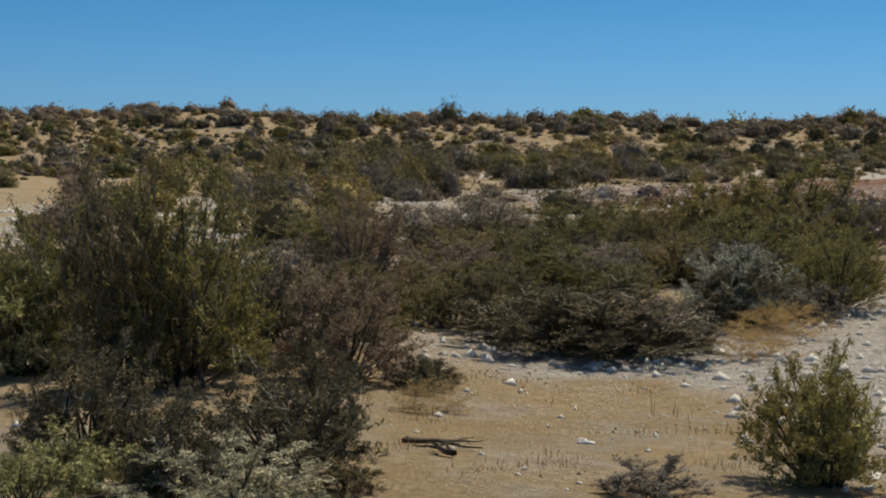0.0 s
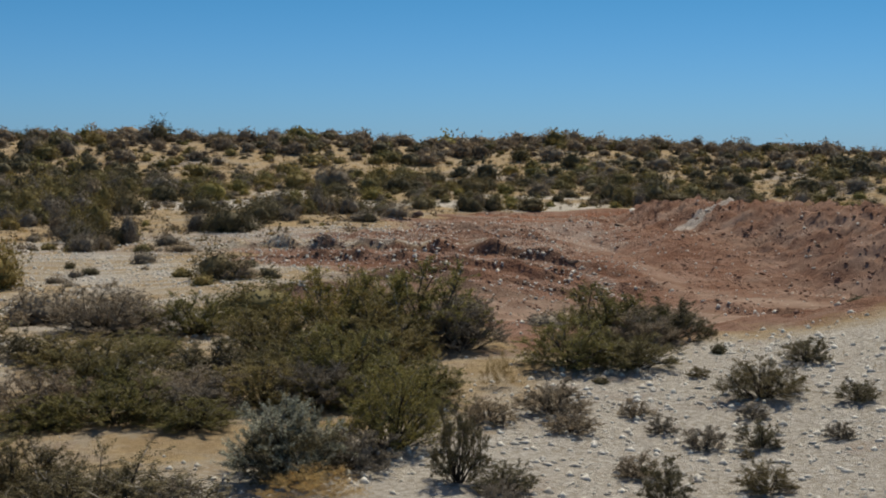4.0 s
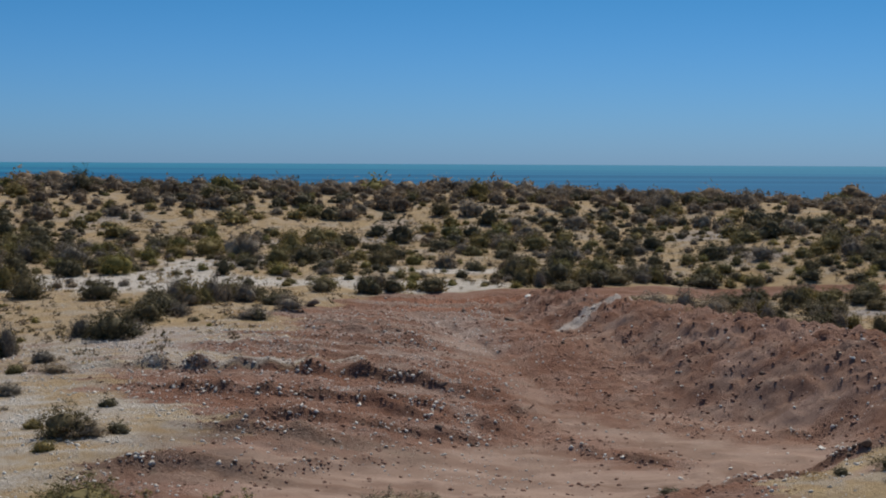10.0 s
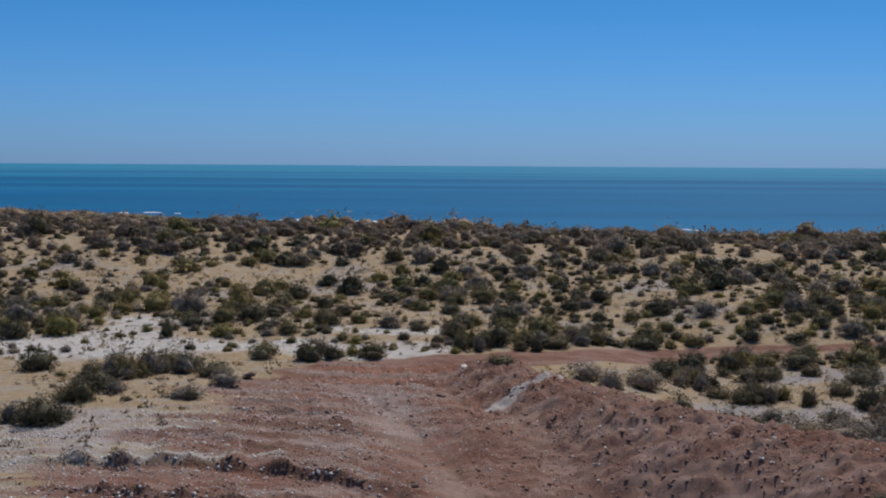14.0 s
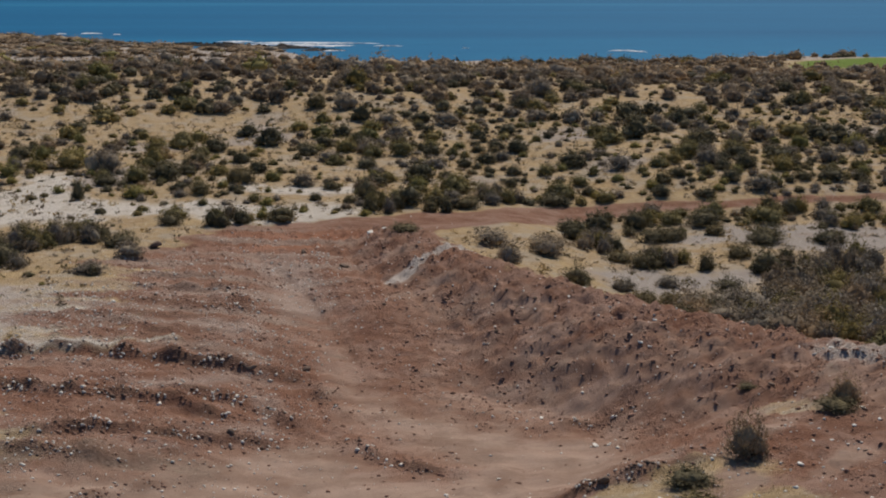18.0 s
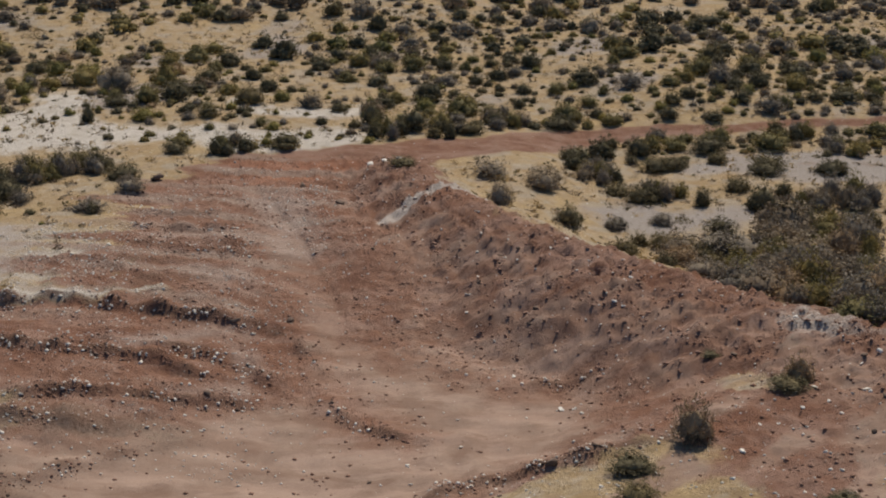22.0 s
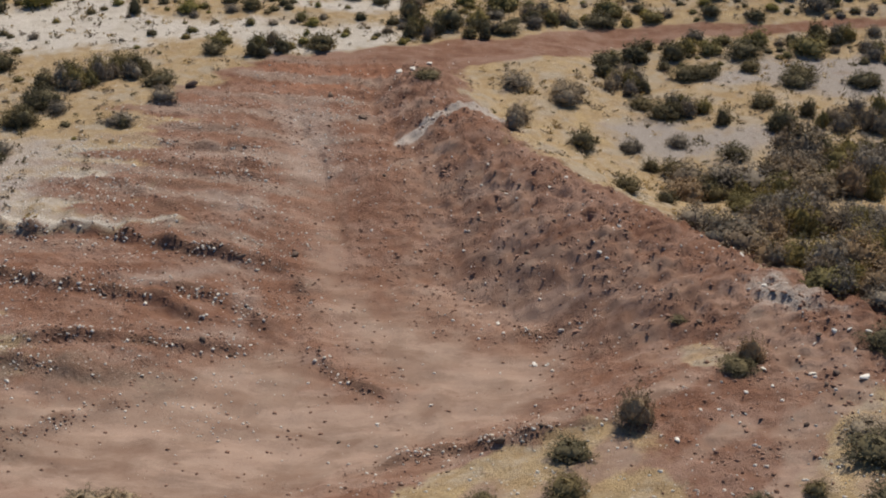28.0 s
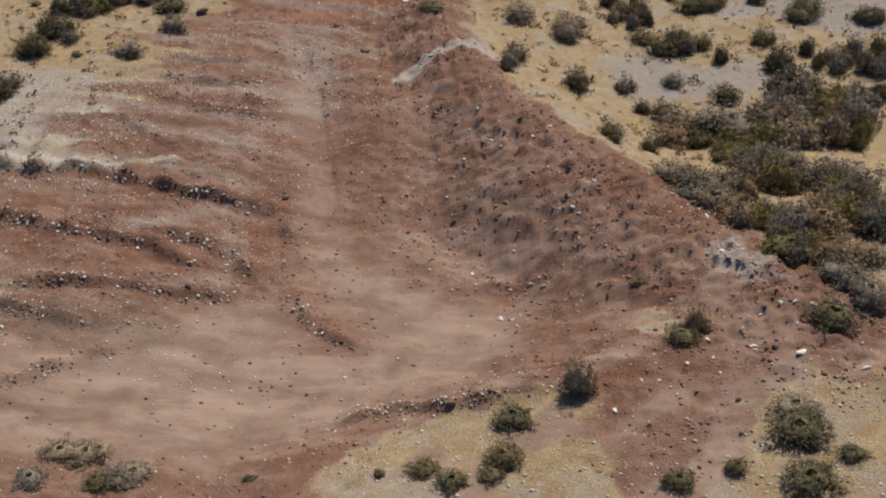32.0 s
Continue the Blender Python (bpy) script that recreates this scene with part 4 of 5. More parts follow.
LEFT_PLAIN = [
    (-15.9, 47.4, 0.7, 0.36, "dark"), (-17.2, 49.6, 0.45, 0.33, "dark"), (-15.1, 51.8, 1.09, 0.54, "grey"), (-14.7, 56.3, 0.95, 0.47, "grey"),
    (-19.1, 57.9, 1.65, 0.84, "grey"), (-17.9, 57.1, 0.74, 0.81, "grey"), (-10.33, 43.16, 1.37, 0.68, "grey"), (-16, 43.9, 0.65, 0.33, "grey"),
    (-13.4, 32.6, 0.83, 0.42, "grey"), (-22.8, 78, 4.36, 2.18, "dark"), (-28.9, 93.6, 4.15, 2.21, "dark"), (-26.6, 74.5, 3.64, 1.82, "olive"),
    (-32, 92.9, 4.53, 2.28, "dark"), (-16.1, 72.7, 3.16, 1.77, "dark"), (-14.3, 72.9, 2.19, 1.1, "dark"),
]
RIGHT_SHRUBS = [
    (15.93, 69.31, 1.62, 1.16, "dark"), (18.56, 70.44, 1.32, 0.78, "grey"), (19.41, 68.28, 1.03, 0.69, "dark"), (20.66, 67.71, 1.47, 0.94, "dark"),
    (23.76, 69.59, 1.8, 1.03, "dark"), (21.17, 71.66, 1.37, 0.69, "grey"), (19.8, 61.8, 1.09, 0.8, "dark"), (17.8, 62, 1.36, 0.91, "dark"),
    (26.96, 74.19, 2.03, 1.55, "dark"), (23.85, 74.6, 0.99, 1.25, "dark"), (21.68, 76.81, 2.83, 1.62, "dark"), (19.4, 77.32, 1.59, 0.82, "dark"),
    (18.46, 81.62, 2.98, 1.66, "dark"), (22.31, 82.44, 2.01, 1.03, "dark"), (26.36, 83.73, 1.37, 0.82, "dark"), (29.45, 82.69, 2.24, 1.12, "dark"),
    (33.08, 81.76, 1.36, 0.96, "dark"), (28.61, 76.21, 1.02, 1.15, "dark"),
]
RIGHT_SHRUBS_B = [
    (26.44, 77.4, 1.66, 1.02, "dark"), (29.95, 74.85, 2.68, 1.43, "dark"), (32.16, 74.99, 3.49, 2.26, "dark"), (12.7, 71.6, 1.29, 1.24, "grey"),
    (15.21, 76.65, 2.12, 1.14, "grey"), (12.2, 78, 1.98, 0.99, "grey"), (23.97, 83.26, 1.09, 0.8, "dark"),
]
THICKET = [
    (22.3, 65.06, 2.47, 1.23, "dark"), (24.55, 64.87, 3.02, 1.51, "dark"), (26.85, 65.87, 3.06, 1.53, "brown"), (28.35, 69.12, 3.75, 1.87, "dark"),
    (29.36, 65.78, 2.24, 1.9, "olive"), (22.6, 55.9, 2.73, 1.36, "brown"), (24.92, 58.93, 3.37, 1.69, "grey"), (23.7, 52.8, 2.37, 1.19, "grey"),
    (26.7, 57.9, 3.09, 1.54, "grey"), (25.6, 51.7, 3.03, 1.51, "brown"), (28.2, 55.1, 2.73, 1.47, "grey"), (20.53, 56.88, 1.53, 0.84, "dark"),
    (31.31, 70.46, 2.08, 1.04, "dark"), (26.1, 48.6, 2.45, 1.22, "olive"), (27.09, 68, 2, 1.08, "green"), (26.6, 46.85, 1.54, 0.79, "dark"),
    (27.4, 45.2, 1.28, 0.83, "dark"), (28.5, 51.4, 1.65, 1.39, "dark"), (23.69, 62, 1.61, 0.81, "olive"),
]
PIT_SHRUBS = [
    (17.1, 40.2, 1.2, 2.1, "brown"), (21.18, 43.8, 0.95, 1.4, "brown"), (20.78, 43.2, 1.23, 0.62, "dark"), (14.9, 38.33, 1.4, 0.84, "dark"),
    (14.8, 36.2, 1.28, 0.84, "dark"), (14.5, 35.3, 0.9, 0.45, "dark"), (12.1, 35.6, 1.09, 0.59, "dark"), (13.1, 34.9, 1.08, 0.54, "dark"),
    (24.4, 37.5, 1.96, 0.98, "dark"), (25.8, 36.3, 0.92, 0.55, "dark"), (22.2, 35.8, 0.77, 0.6, "dark"), (24.5, 35.1, 1.8, 0.9, "dark"),
    (26, 44.1, 1.79, 0.9, "dark"), (-0.79, 37, 1.39, 0.69, "grey"), (0.18, 36.93, 1.38, 0.69, "grey"), (2, 35.9, 1.35, 0.67, "grey"),
    (1.2, 35.5, 1.15, 0.58, "dark"), (-1.3, 35.3, 1.17, 0.59, "grey"), (10, 35, 0.73, 0.38, "straw"), (20.3, 35.1, 1.07, 0.54, "dark"),
    (19.15, 48.15, 0.7, 0.35, "dark"),
]
PIT_SHRUBS_B = [
    (24.2, 38.6, 1.52, 0.76, "grey"), (1.8, 35.8, 1.16, 0.58, "grey"), (6.4, 35.3, 0.48, 0.24, "dark"), (7.35, 75.89, 1.43, 0.71, "dark"),
]
BACK_LEFT = [
    (-14.4, 70.1, 2.01, 1, "dark"), (-12.9, 76.2, 3.06, 1.53, "dark"), (-10.5, 78.3, 2.76, 1.38, "dark"), (-13.8, 72.5, 1.98, 0.99, "dark"),
    (-14.6, 75.9, 1.38, 0.98, "dark"), (-7.11, 74.04, 1.64, 0.82, "grey"), (-8.32, 69.57, 0.88, 0.56, "dark"), (-13.6, 65.9, 1.24, 0.62, "grey"),
    (-6.1, 82.6, 1.57, 0.79, "dark"), (-3.2, 83.4, 2.6, 1.3, "dark"), (-12.9, 77.2, 3.57, 1.79, "dark"), (-10.9, 79.5, 2.2, 1.1, "dark"),
    (-8.3, 76.9, 1.93, 0.97, "dark"), (-13.7, 72.9, 2.25, 1.12, "dark"), (-13, 90.1, 0.98, 1.27, "dark"), (-12.2, 94.5, 1.64, 0.82, "dark"),
]
BACK_MID = [
    (18.67, 80.27, 2.73, 1.51, "dark"), (15.11, 75.49, 1.72, 1.21, "grey"), (12.4, 68.4, 1.19, 1.28, "grey"), (20.75, 75.74, 1.88, 1.16, "dark"),
    (23.34, 82.94, 1.98, 0.99, "dark"), (26.21, 86.41, 2.42, 1.21, "dark"), (28.85, 81.45, 2.04, 1.02, "dark"), (32.77, 81.48, 2.06, 1.03, "dark"),
    (6.4, 86.8, 2.6, 2.92, "dark"), (5.2, 89.6, 1.6, 1.67, "dark"), (9.9, 87.5, 2.62, 1.31, "dark"), (11.4, 87.7, 1.78, 1.02, "dark"),
    (13.8, 90.78, 3.07, 1.54, "dark"), (17.46, 90.81, 2.25, 1.13, "dark"), (21.96, 85.87, 1.57, 1.55, "dark"), (32.31, 89.05, 3.1, 1.55, "dark"),
    (34.65, 86.51, 2.96, 1.48, "dark"), (-3.3, 95, 2.24, 1.41, "dark"), (-15.6, 101, 2.44, 1.5, "olive"),
]
NEAR_FILL = [
    (-8.4, 6.7, 0.72, 0.71, "dark"), (-9.3, 7.6, 0.9, 0.95, "dark"), (-8.2, 8.6, 0.74, 0.82, "dark"), (-12.1, 11.8, 1.2, 1.31, "pale"),
    (-10.2, 12.5, 1.27, 1.39, "dark"), (-13, 17.5, 1.79, 1.85, "olive"), (-10.5, 18.2, 1.63, 0.95, "olive"), (-15.2, 18.5, 1.64, 1.56, "dark"),
    (-8.2, 11.9, 0.55, 0.28, "dark"), (-5.9, 7.3, 0.55, 0.28, "grey"), (-7.9, 10.8, 0.68, 0.34, "straw"), (-5.3, 15.8, 1.01, 0.51, "straw"),
    (-5, 17.4, 1.29, 0.65, "straw"), (-9.6, 21.5, 1.38, 0.85, "olive"), (-9.1, 24.2, 1.53, 0.96, "olive"), (-7.3, 21.5, 1.36, 0.75, "olive"),
    (-2.6, 24.9, 0.59, 0.84, "straw"), (-6.8, 27.8, 0.99, 0.59, "olive"), (-5, 23.3, 1.1, 0.73, "green"), (-3.8, 23.8, 1.12, 0.75, "olive"),
    (-9.6, 28.6, 1.6, 0.8, "olive"), (-9, 12.3, 1.25, 1.23, "olive"), (-7.3, 15.8, 1.56, 1.38, "dark"), (-6.4, 15.8, 1.19, 1.04, "grey"),
    (-8.3, 16.8, 1.41, 1.25, "dark"), (-9.1, 17, 1.31, 1.15, "olive"), (-5.4, 18.4, 1.3, 1.14, "dark"), (-4.7, 19.1, 1.2, 0.75, "olive"),
    (-10.2, 16.4, 1.74, 1.35, "olive"), (-9.9, 13.5, 1.25, 1.38, "olive"), (-10.3, 19.1, 1.71, 1.21, "olive"), (-9.9, 22.3, 1.96, 1.23, "olive"),
    (-8.6, 22, 1.74, 1.21, "green"), (-7.7, 23.1, 1.82, 1.08, "olive"), (-6.5, 23.3, 1.82, 1.18, "olive"), (-5.3, 24.9, 2.13, 1.44, "green"),
    (-4.1, 23.5, 1.74, 1.01, "olive"), (-1.2, 26.5, 1.87, 1.17, "olive"), (-0.1, 26.5, 1.68, 0.87, "olive"),
]
NEAR_SIDE = [
    (-15.2, 29.6, 2.31, 1.5, "dark"), (-13.8, 28.9, 2.23, 1.12, "dark"), (-13.2, 33.5, 2.02, 1.01, "grey"), (-11.2, 32.6, 1.95, 0.97, "grey"),
    (-10.83, 43.46, 1.89, 1.15, "dark"), (-8.2, 34.2, 2.27, 1.13, "olive"), (-22.6, 50.2, 3.11, 2.21, "dark"), (-27.9, 61.9, 3.84, 2.25, "olive"),
    (-32, 81.9, 5.02, 2.51, "olive"), (-27.1, 81.3, 4.91, 2.45, "olive"), (-21.5, 71.5, 3.43, 1.72, "grey"), (-21.9, 81.5, 3.89, 1.95, "dark"),
    (-16.4, 75.7, 2.99, 1.5, "dark"), (-40.2, 123.7, 6.01, 3.05, "dark"), (-23.3, 99.9, 4.75, 2.37, "olive"),
]
LEFT_CLUMP = [(-18.5, 60.8, 3.04, 2.02, "dark"), (-21.9, 66.9, 3.36, 2.8, "olive"), (-22.8, 81.1, 2.34, 1.84, "dark"), (-25.8, 86.2, 3.57, 2.67, "dark"), (-27.9, 87.5, 3.28, 2.91, "olive"), (-18.5, 79.2, 1.94, 1.48, "dark"), (-14.1, 64.0, 2.48, 1.62, "dark"), (-13.8, 69.8, 1.55, 1.27, "dark"), (-15.7, 64.9, 1.33, 1.06, "grey"), (-15.7, 58.4, 0.96, 0.6, "grey"), (-28.0, 97.7, 3.22, 2.21, "olive"), (-21.2, 96.5, 2.74, 1.76, "dark"), (-24.5, 97.3, 2.38, 1.59, "grey"), (-12.6, 71.7, 1.16, 0.81, "grey"), (-8.5, 70.1, 1.68, 0.73, "grey")]
DARK_ROCKS = [
    (12.57, 39.72, 0.77), (0.61, 48.47, 0.55), (22.4, 39.4, 0.51), (4.1, 72.4, 0.95), (1.9, 75.9, 0.86), (2.89, 56.81, 0.73), (0.67, 55.57, 0.77),
    (15.6, 61.9, 0.43), (12.81, 60.51, 0.48), (14.39, 56.87, 0.41), (12.01, 60.76, 0.38), (10.98, 59.21, 0.37), (6.81, 42.27, 0.29), (23.9, 42.4, 0.49),
    (23.67, 44.78, 0.42), (10.91, 38.65, 0.34), (20.5, 39.7, 0.27), (-7.3, 73.9, 1.32),
]
WHITE_ROCKS = [
    (18.3, 38.9, 0.42), (24.7, 41.9, 0.69), (25.37, 44.88, 0.55), (24.24, 44.94, 0.43), (21.7, 41.9, 0.32), (23.5, 44.5, 0.3), (20.8, 41.6, 0.32),
    (24.77, 44.98, 0.38), (13.71, 48.25, 0.47), (12.14, 51.88, 0.33), (14.14, 48.09, 0.3), (16.29, 53.87, 0.44), (16.59, 53.45, 0.34), (22.3, 48.73, 0.45),
    (21.76, 49.03, 0.36), (20.2, 40.4, 0.24), (2.36, 49.05, 0.25), (6.13, 47.06, 0.27), (0.32, 50.39, 0.33), (9.91, 44.98, 0.3), (19.2, 40.6, 0.24),
    (19.8, 40.7, 0.2), (25.7, 39, 0.23), (14.2, 59.69, 0.32), (6.31, 78.72, 1.01), (5.49, 78.91, 0.75), (7.1, 81.2, 0.69), (-6.5, 9.4, 0.14),
    (-4.6, 8.9, 0.23), (-4.7, 8.3, 0.14),
]


def plant(rows, size, group, grow=1.08):
    r = random.Random(len(rows))
    for x, y, wide, high, kind in rows:
        if wide < 2.5 or y < 40:
            shrub(x, y, wide * grow, max(high, 0.2) * grow, kind, size, group=group)
            continue
        for k in range(5):              # a clump of several bushes
            a, q, s = k * 1.26 + r.uniform(-0.4, 0.4), wide * r.uniform(0.2, 0.42), r.uniform(0.32, 0.5)
            shrub(x + q * math.cos(a), y + q * math.sin(a), wide * s, min(high, wide * 0.7) * r.uniform(0.6, 0.95), r.choice([kind, "olive", "grey"]), "slope", group=group)


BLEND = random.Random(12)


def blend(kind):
    """Swaps some olive shrubs at random for brighter green, grey or brown ones."""
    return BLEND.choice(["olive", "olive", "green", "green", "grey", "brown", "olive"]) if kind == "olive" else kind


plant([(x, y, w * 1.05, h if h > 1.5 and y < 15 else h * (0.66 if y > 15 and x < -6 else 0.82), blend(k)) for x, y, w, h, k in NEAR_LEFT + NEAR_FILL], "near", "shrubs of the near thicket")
plant(NEAR_RIGHT, "near", "shrubs beside the white gravel")
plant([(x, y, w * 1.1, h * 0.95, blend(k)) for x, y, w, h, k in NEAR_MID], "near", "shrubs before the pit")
plant(GRAVEL_SHRUBS, "near", "low shrubs on the white gravel")
LEFT_PLAIN, NEAR_SIDE = [[q for q in rows if q[1] < 70 or q[0] < -24] for rows in (LEFT_PLAIN, NEAR_SIDE)]
plant(LEFT_PLAIN, "mid", "shrubs of the pale plain")
plant(NEAR_SIDE, "mid", "shrubs of the left flat")
plant(RIGHT_SHRUBS + RIGHT_SHRUBS_B, "mid", "shrubs behind the spoil ridge")
plant([(x, y, w * 1.25, h * 1.25, "grey" if k == "dark" and y < 62 else k) for x, y, w, h, k in THICKET], "mid", "shrubs of the dense thicket")
FILL = random.Random(31)
for x, y, w, h, k in THICKET * 2:
    shrub(x + FILL.uniform(-1.5, 1.5), y + FILL.uniform(-1.2, 2.0), w * FILL.uniform(0.75, 1.2), h * FILL.uniform(0.9, 1.3), FILL.choice(["grey", "brown", "olive", "grey"]), "slope", group="shrubs of the dense thicket")
plant([(x, y, w * 1.12, h * 0.78, k) for x, y, w, h, k in PIT_SHRUBS + PIT_SHRUBS_B], "mid", "shrubs round the pit")
plant([(x, y, w, h * 1.15, k) for x, y, w, h, k in BACK_LEFT] + LEFT_CLUMP + BACK_MID, "mid", "shrubs by the clay pan and track")
PLACED = np.array([(r[0], r[1], r[2]) for r in NEAR_LEFT + NEAR_FILL + NEAR_RIGHT + NEAR_MID + NEAR_SIDE + GRAVEL_SHRUBS + LEFT_PLAIN + RIGHT_SHRUBS + RIGHT_SHRUBS_B + THICKET + PIT_SHRUBS + PIT_SHRUBS_B + BACK_LEFT + LEFT_CLUMP + BACK_MID])


def scatter(count, y0, y1, seed, level, small_share, gap=0.42):
    """Places for shrubs strewn over the plain, with clearings where the ground is bare."""
    r = np.random.RandomState(seed)
    y = r.uniform(y0, y1, count)
    left, right = 18 + y * 0.62, 16 + y * 0.42
    x = r.uniform(-left, right)
    bare = np.maximum(inside(x, y, RED, 1.0), inside(x, y, ROAD, 1.0))
    pan, grey = inside(x, y, PAN, 1.5), np.maximum(inside(x, y, GREY_A, 1.5), inside(x, y, GREY_B, 1.5))
    small = r.rand(count) < np.where(pan > 0.3, 0.9, small_share)
    dense = level(x, y) * np.where(pan > 0.4, 0.4, 1) * np.where(grey > 0.5, 0.25, 1)
    keep = (bare < 0.3) & (r.rand(count) < dense)
    wide = np.where(small, r.uniform(0.4, 0.95, count), 1.1 + 1.7 * r.rand(count) ** 1.3)
    tall = wide * r.uniform(0.52, 0.88, count) * (1 - 0.06 * smooth(108, 120, y))
    pick = r.rand(count)
    ox, oy, ow = PLACED[:, 0], PLACED[:, 1], PLACED[:, 2]
    out = []
    for i in np.flatnonzero(keep):
        if np.any(np.hypot(ox - x[i], oy - y[i]) < (ow + wide[i]) * gap):
            continue
        ox, oy, ow = np.append(ox, x[i]), np.append(oy, y[i]), np.append(ow, wide[i])
        far = 0.25 + 0.6 * smooth(120, 136, y[i])
        kind = "brown" if pick[i] < far - 0.2 else "grey" if pick[i] < far else "dark" if pick[i] < far + (1 - far) * 0.5 else "olive" if pick[i] < far + (1 - far) * 0.85 else "green"
        out.append((x[i], y[i], wide[i], tall[i], kind, bool(small[i])))
    return out


def slope_level(x, y):
    return 0.42 + 0.45 * waves(x, y, 22, 31) + 0.3 * smooth(-14, -30, x) + 0.38 * smooth(-5, 25, x) * smooth(132, 95, y) + 0.6 * smooth(126, 138, y)


SPOTS = scatter(14500, 84, 150, 21, slope_level, 0.48, 0.4)
SPOTS.sort(key=lambda s: s[1] + max(0, abs(s[0] - 5) - 0.42 * s[1]) * 4)
NEAREST = 820
for x, y, wide, high, kind, small in SPOTS[:NEAREST]:
    shrub(x, y, wide, high, kind, "small" if small else "slope", group=f"{kind} shrubs of the far slope", called="scrub_bush" if kind == "dark" else "low_shrub" if small and kind == "olive" else "")
CREST = np.random.RandomState(77)
for k in range(84):
    x = -64 + k * 1.52 + CREST.uniform(-0.9, 0.9)
    wide = CREST.uniform(1.0, 2.6)
    shrub(x, CREST.uniform(124, 135), wide, wide * CREST.uniform(0.58, 0.84), ["dark", "brown", "grey", "dark", "brown", "olive"][k % 6], "slope", group="shrubs on the crest")
shrub(-32.8, 133.5, 3.0, 2.6, "dark", "mid", "tall dark thorn bush standing on the crest", "shrubs on the crest")
LOW = scatter(800, 24, 84, 25, lambda x, y: np.where((x < -3) & (x > -30), 0.42, 0.0), 1.0)
LOW = [q for q in LOW if max(inside(np.array(q[0]), np.array(q[1]), WHITE_D, 2.5), inside(np.array(q[0]), np.array(q[1]), RED, 3.0)) < 0.15]
for x, y, wide, high, kind, small in LOW:
    shrub(x, y, wide * 0.9, high * 0.8, "grey" if kind == "brown" else kind, "small", group="low shrubs of the pale flat", called="low_shrub" if kind == "olive" else "")
LOW_B = scatter(300, 14, 36, 26, lambda x, y: np.where((x > -2) & (x < 22), 0.3, 0.0), 1.0)
for x, y, wide, high, kind, small in LOW_B:
    shrub(x, y, wide * 0.6, high * 0.6, "grey" if kind == "brown" else kind, "twiggy" if y < 25 else "small", group="low shrubs on the white gravel", called="low_shrub" if kind == "olive" else "")
SIDE = scatter(260, 30, 84, 22, lambda x, y: np.where((x < -16) | (x > 31), 0.8, 0.0), 0.45)
for x, y, wide, high, kind, small in SIDE:
    shrub(x, y, wide, high, kind, "small" if small else "mid", group=f"{kind} shrubs beside the pit")


def mass(spots, name, label, count, leaf, cored=True):
    """Many far shrubs in one mesh a kind."""
    r = np.random.RandomState(5)
    for kind in sorted({s[4] for s in spots}):
        shapes = [dome_arrays(900 + k, count, leaf, 0.5) for k in range(6)]
        shapes = [with_core(*q, k, 0.9) if cored else q[:2] for k, q in enumerate(shapes)]
        vs, fs, n0 = [], [], 0
        for x, y, wide, high, k, _ in spots:
            if k != kind:
                continue
            v, f = shapes[r.randint(6)]
            a = r.uniform(0, 6.28)
            c, s = math.cos(a), math.sin(a)
            vs.append(np.stack([(v[:, 0] * c - v[:, 1] * s) * wide + x, (v[:, 0] * s + v[:, 1] * c) * wide + y, v[:, 2] * high + at(x, y) - 0.03], 1))
            fs.append(f + n0)
            n0 += len(v)
        me = mesh_from(name, np.concatenate(vs), np.concatenate(fs), LEAF[kind], 3)
        tagged(new(name, me), label, "bushes", kind="stuff")


TUFTS = np.random.RandomState(41)
tx, ty = TUFTS.uniform(-46, 52, 16000), TUFTS.uniform(56, 126, 16000)
keep = (np.maximum(inside(tx, ty, RED, 1.0), inside(tx, ty, ROAD, 1.0)) < 0.3) & (np.abs(tx - 3) < 14 + ty * 0.3) & (TUFTS.rand(16000) < 0.6 + 0.3 * waves(tx, ty, 6, 42))
tx, ty = tx[keep], ty[keep]
tw = 0.18 + 0.5 * TUFTS.rand(len(tx)) ** 2
mass([(x, y, w, w * 0.7, k, True) for x, y, w, k in zip(tx, ty, tw, TUFTS.choice(["brown", "grey", "straw", "dark"], len(tx)))], "low_scrub", "tiny dry tufts strewn between the shrubs", 21, 0.16, False)
mass(SPOTS[NEAREST:], "far_shrub_belt", "distant dry shrubs along the crest of the slope", 200, 0.068)
BEYOND = [(x, y, w * 1.7, h * 1.5, k, s) for x, y, w, h, k, s in scatter(4600, 150, 330, 23, lambda x, y: 0.9 + 0 * x, 0.1, 0.5)
          if inside(np.array(x), np.array(y), GREEN, 3) < 0.3 and at(x, y) > SEA + 0.3]
BEYOND += [(x, y, w * 3.0, h * 1.3, k, q) for x, y, w, h, k, q in scatter(5200, 330, 486, 29, lambda x, y: np.where(x < -4, 0.9, 0.0), 0.1, 0.5) if at(x, y) > SEA + 0.3]
mass(BEYOND, "coast_shrub_belt", "grey-brown scrub running down to the shore", 84, 0.075)


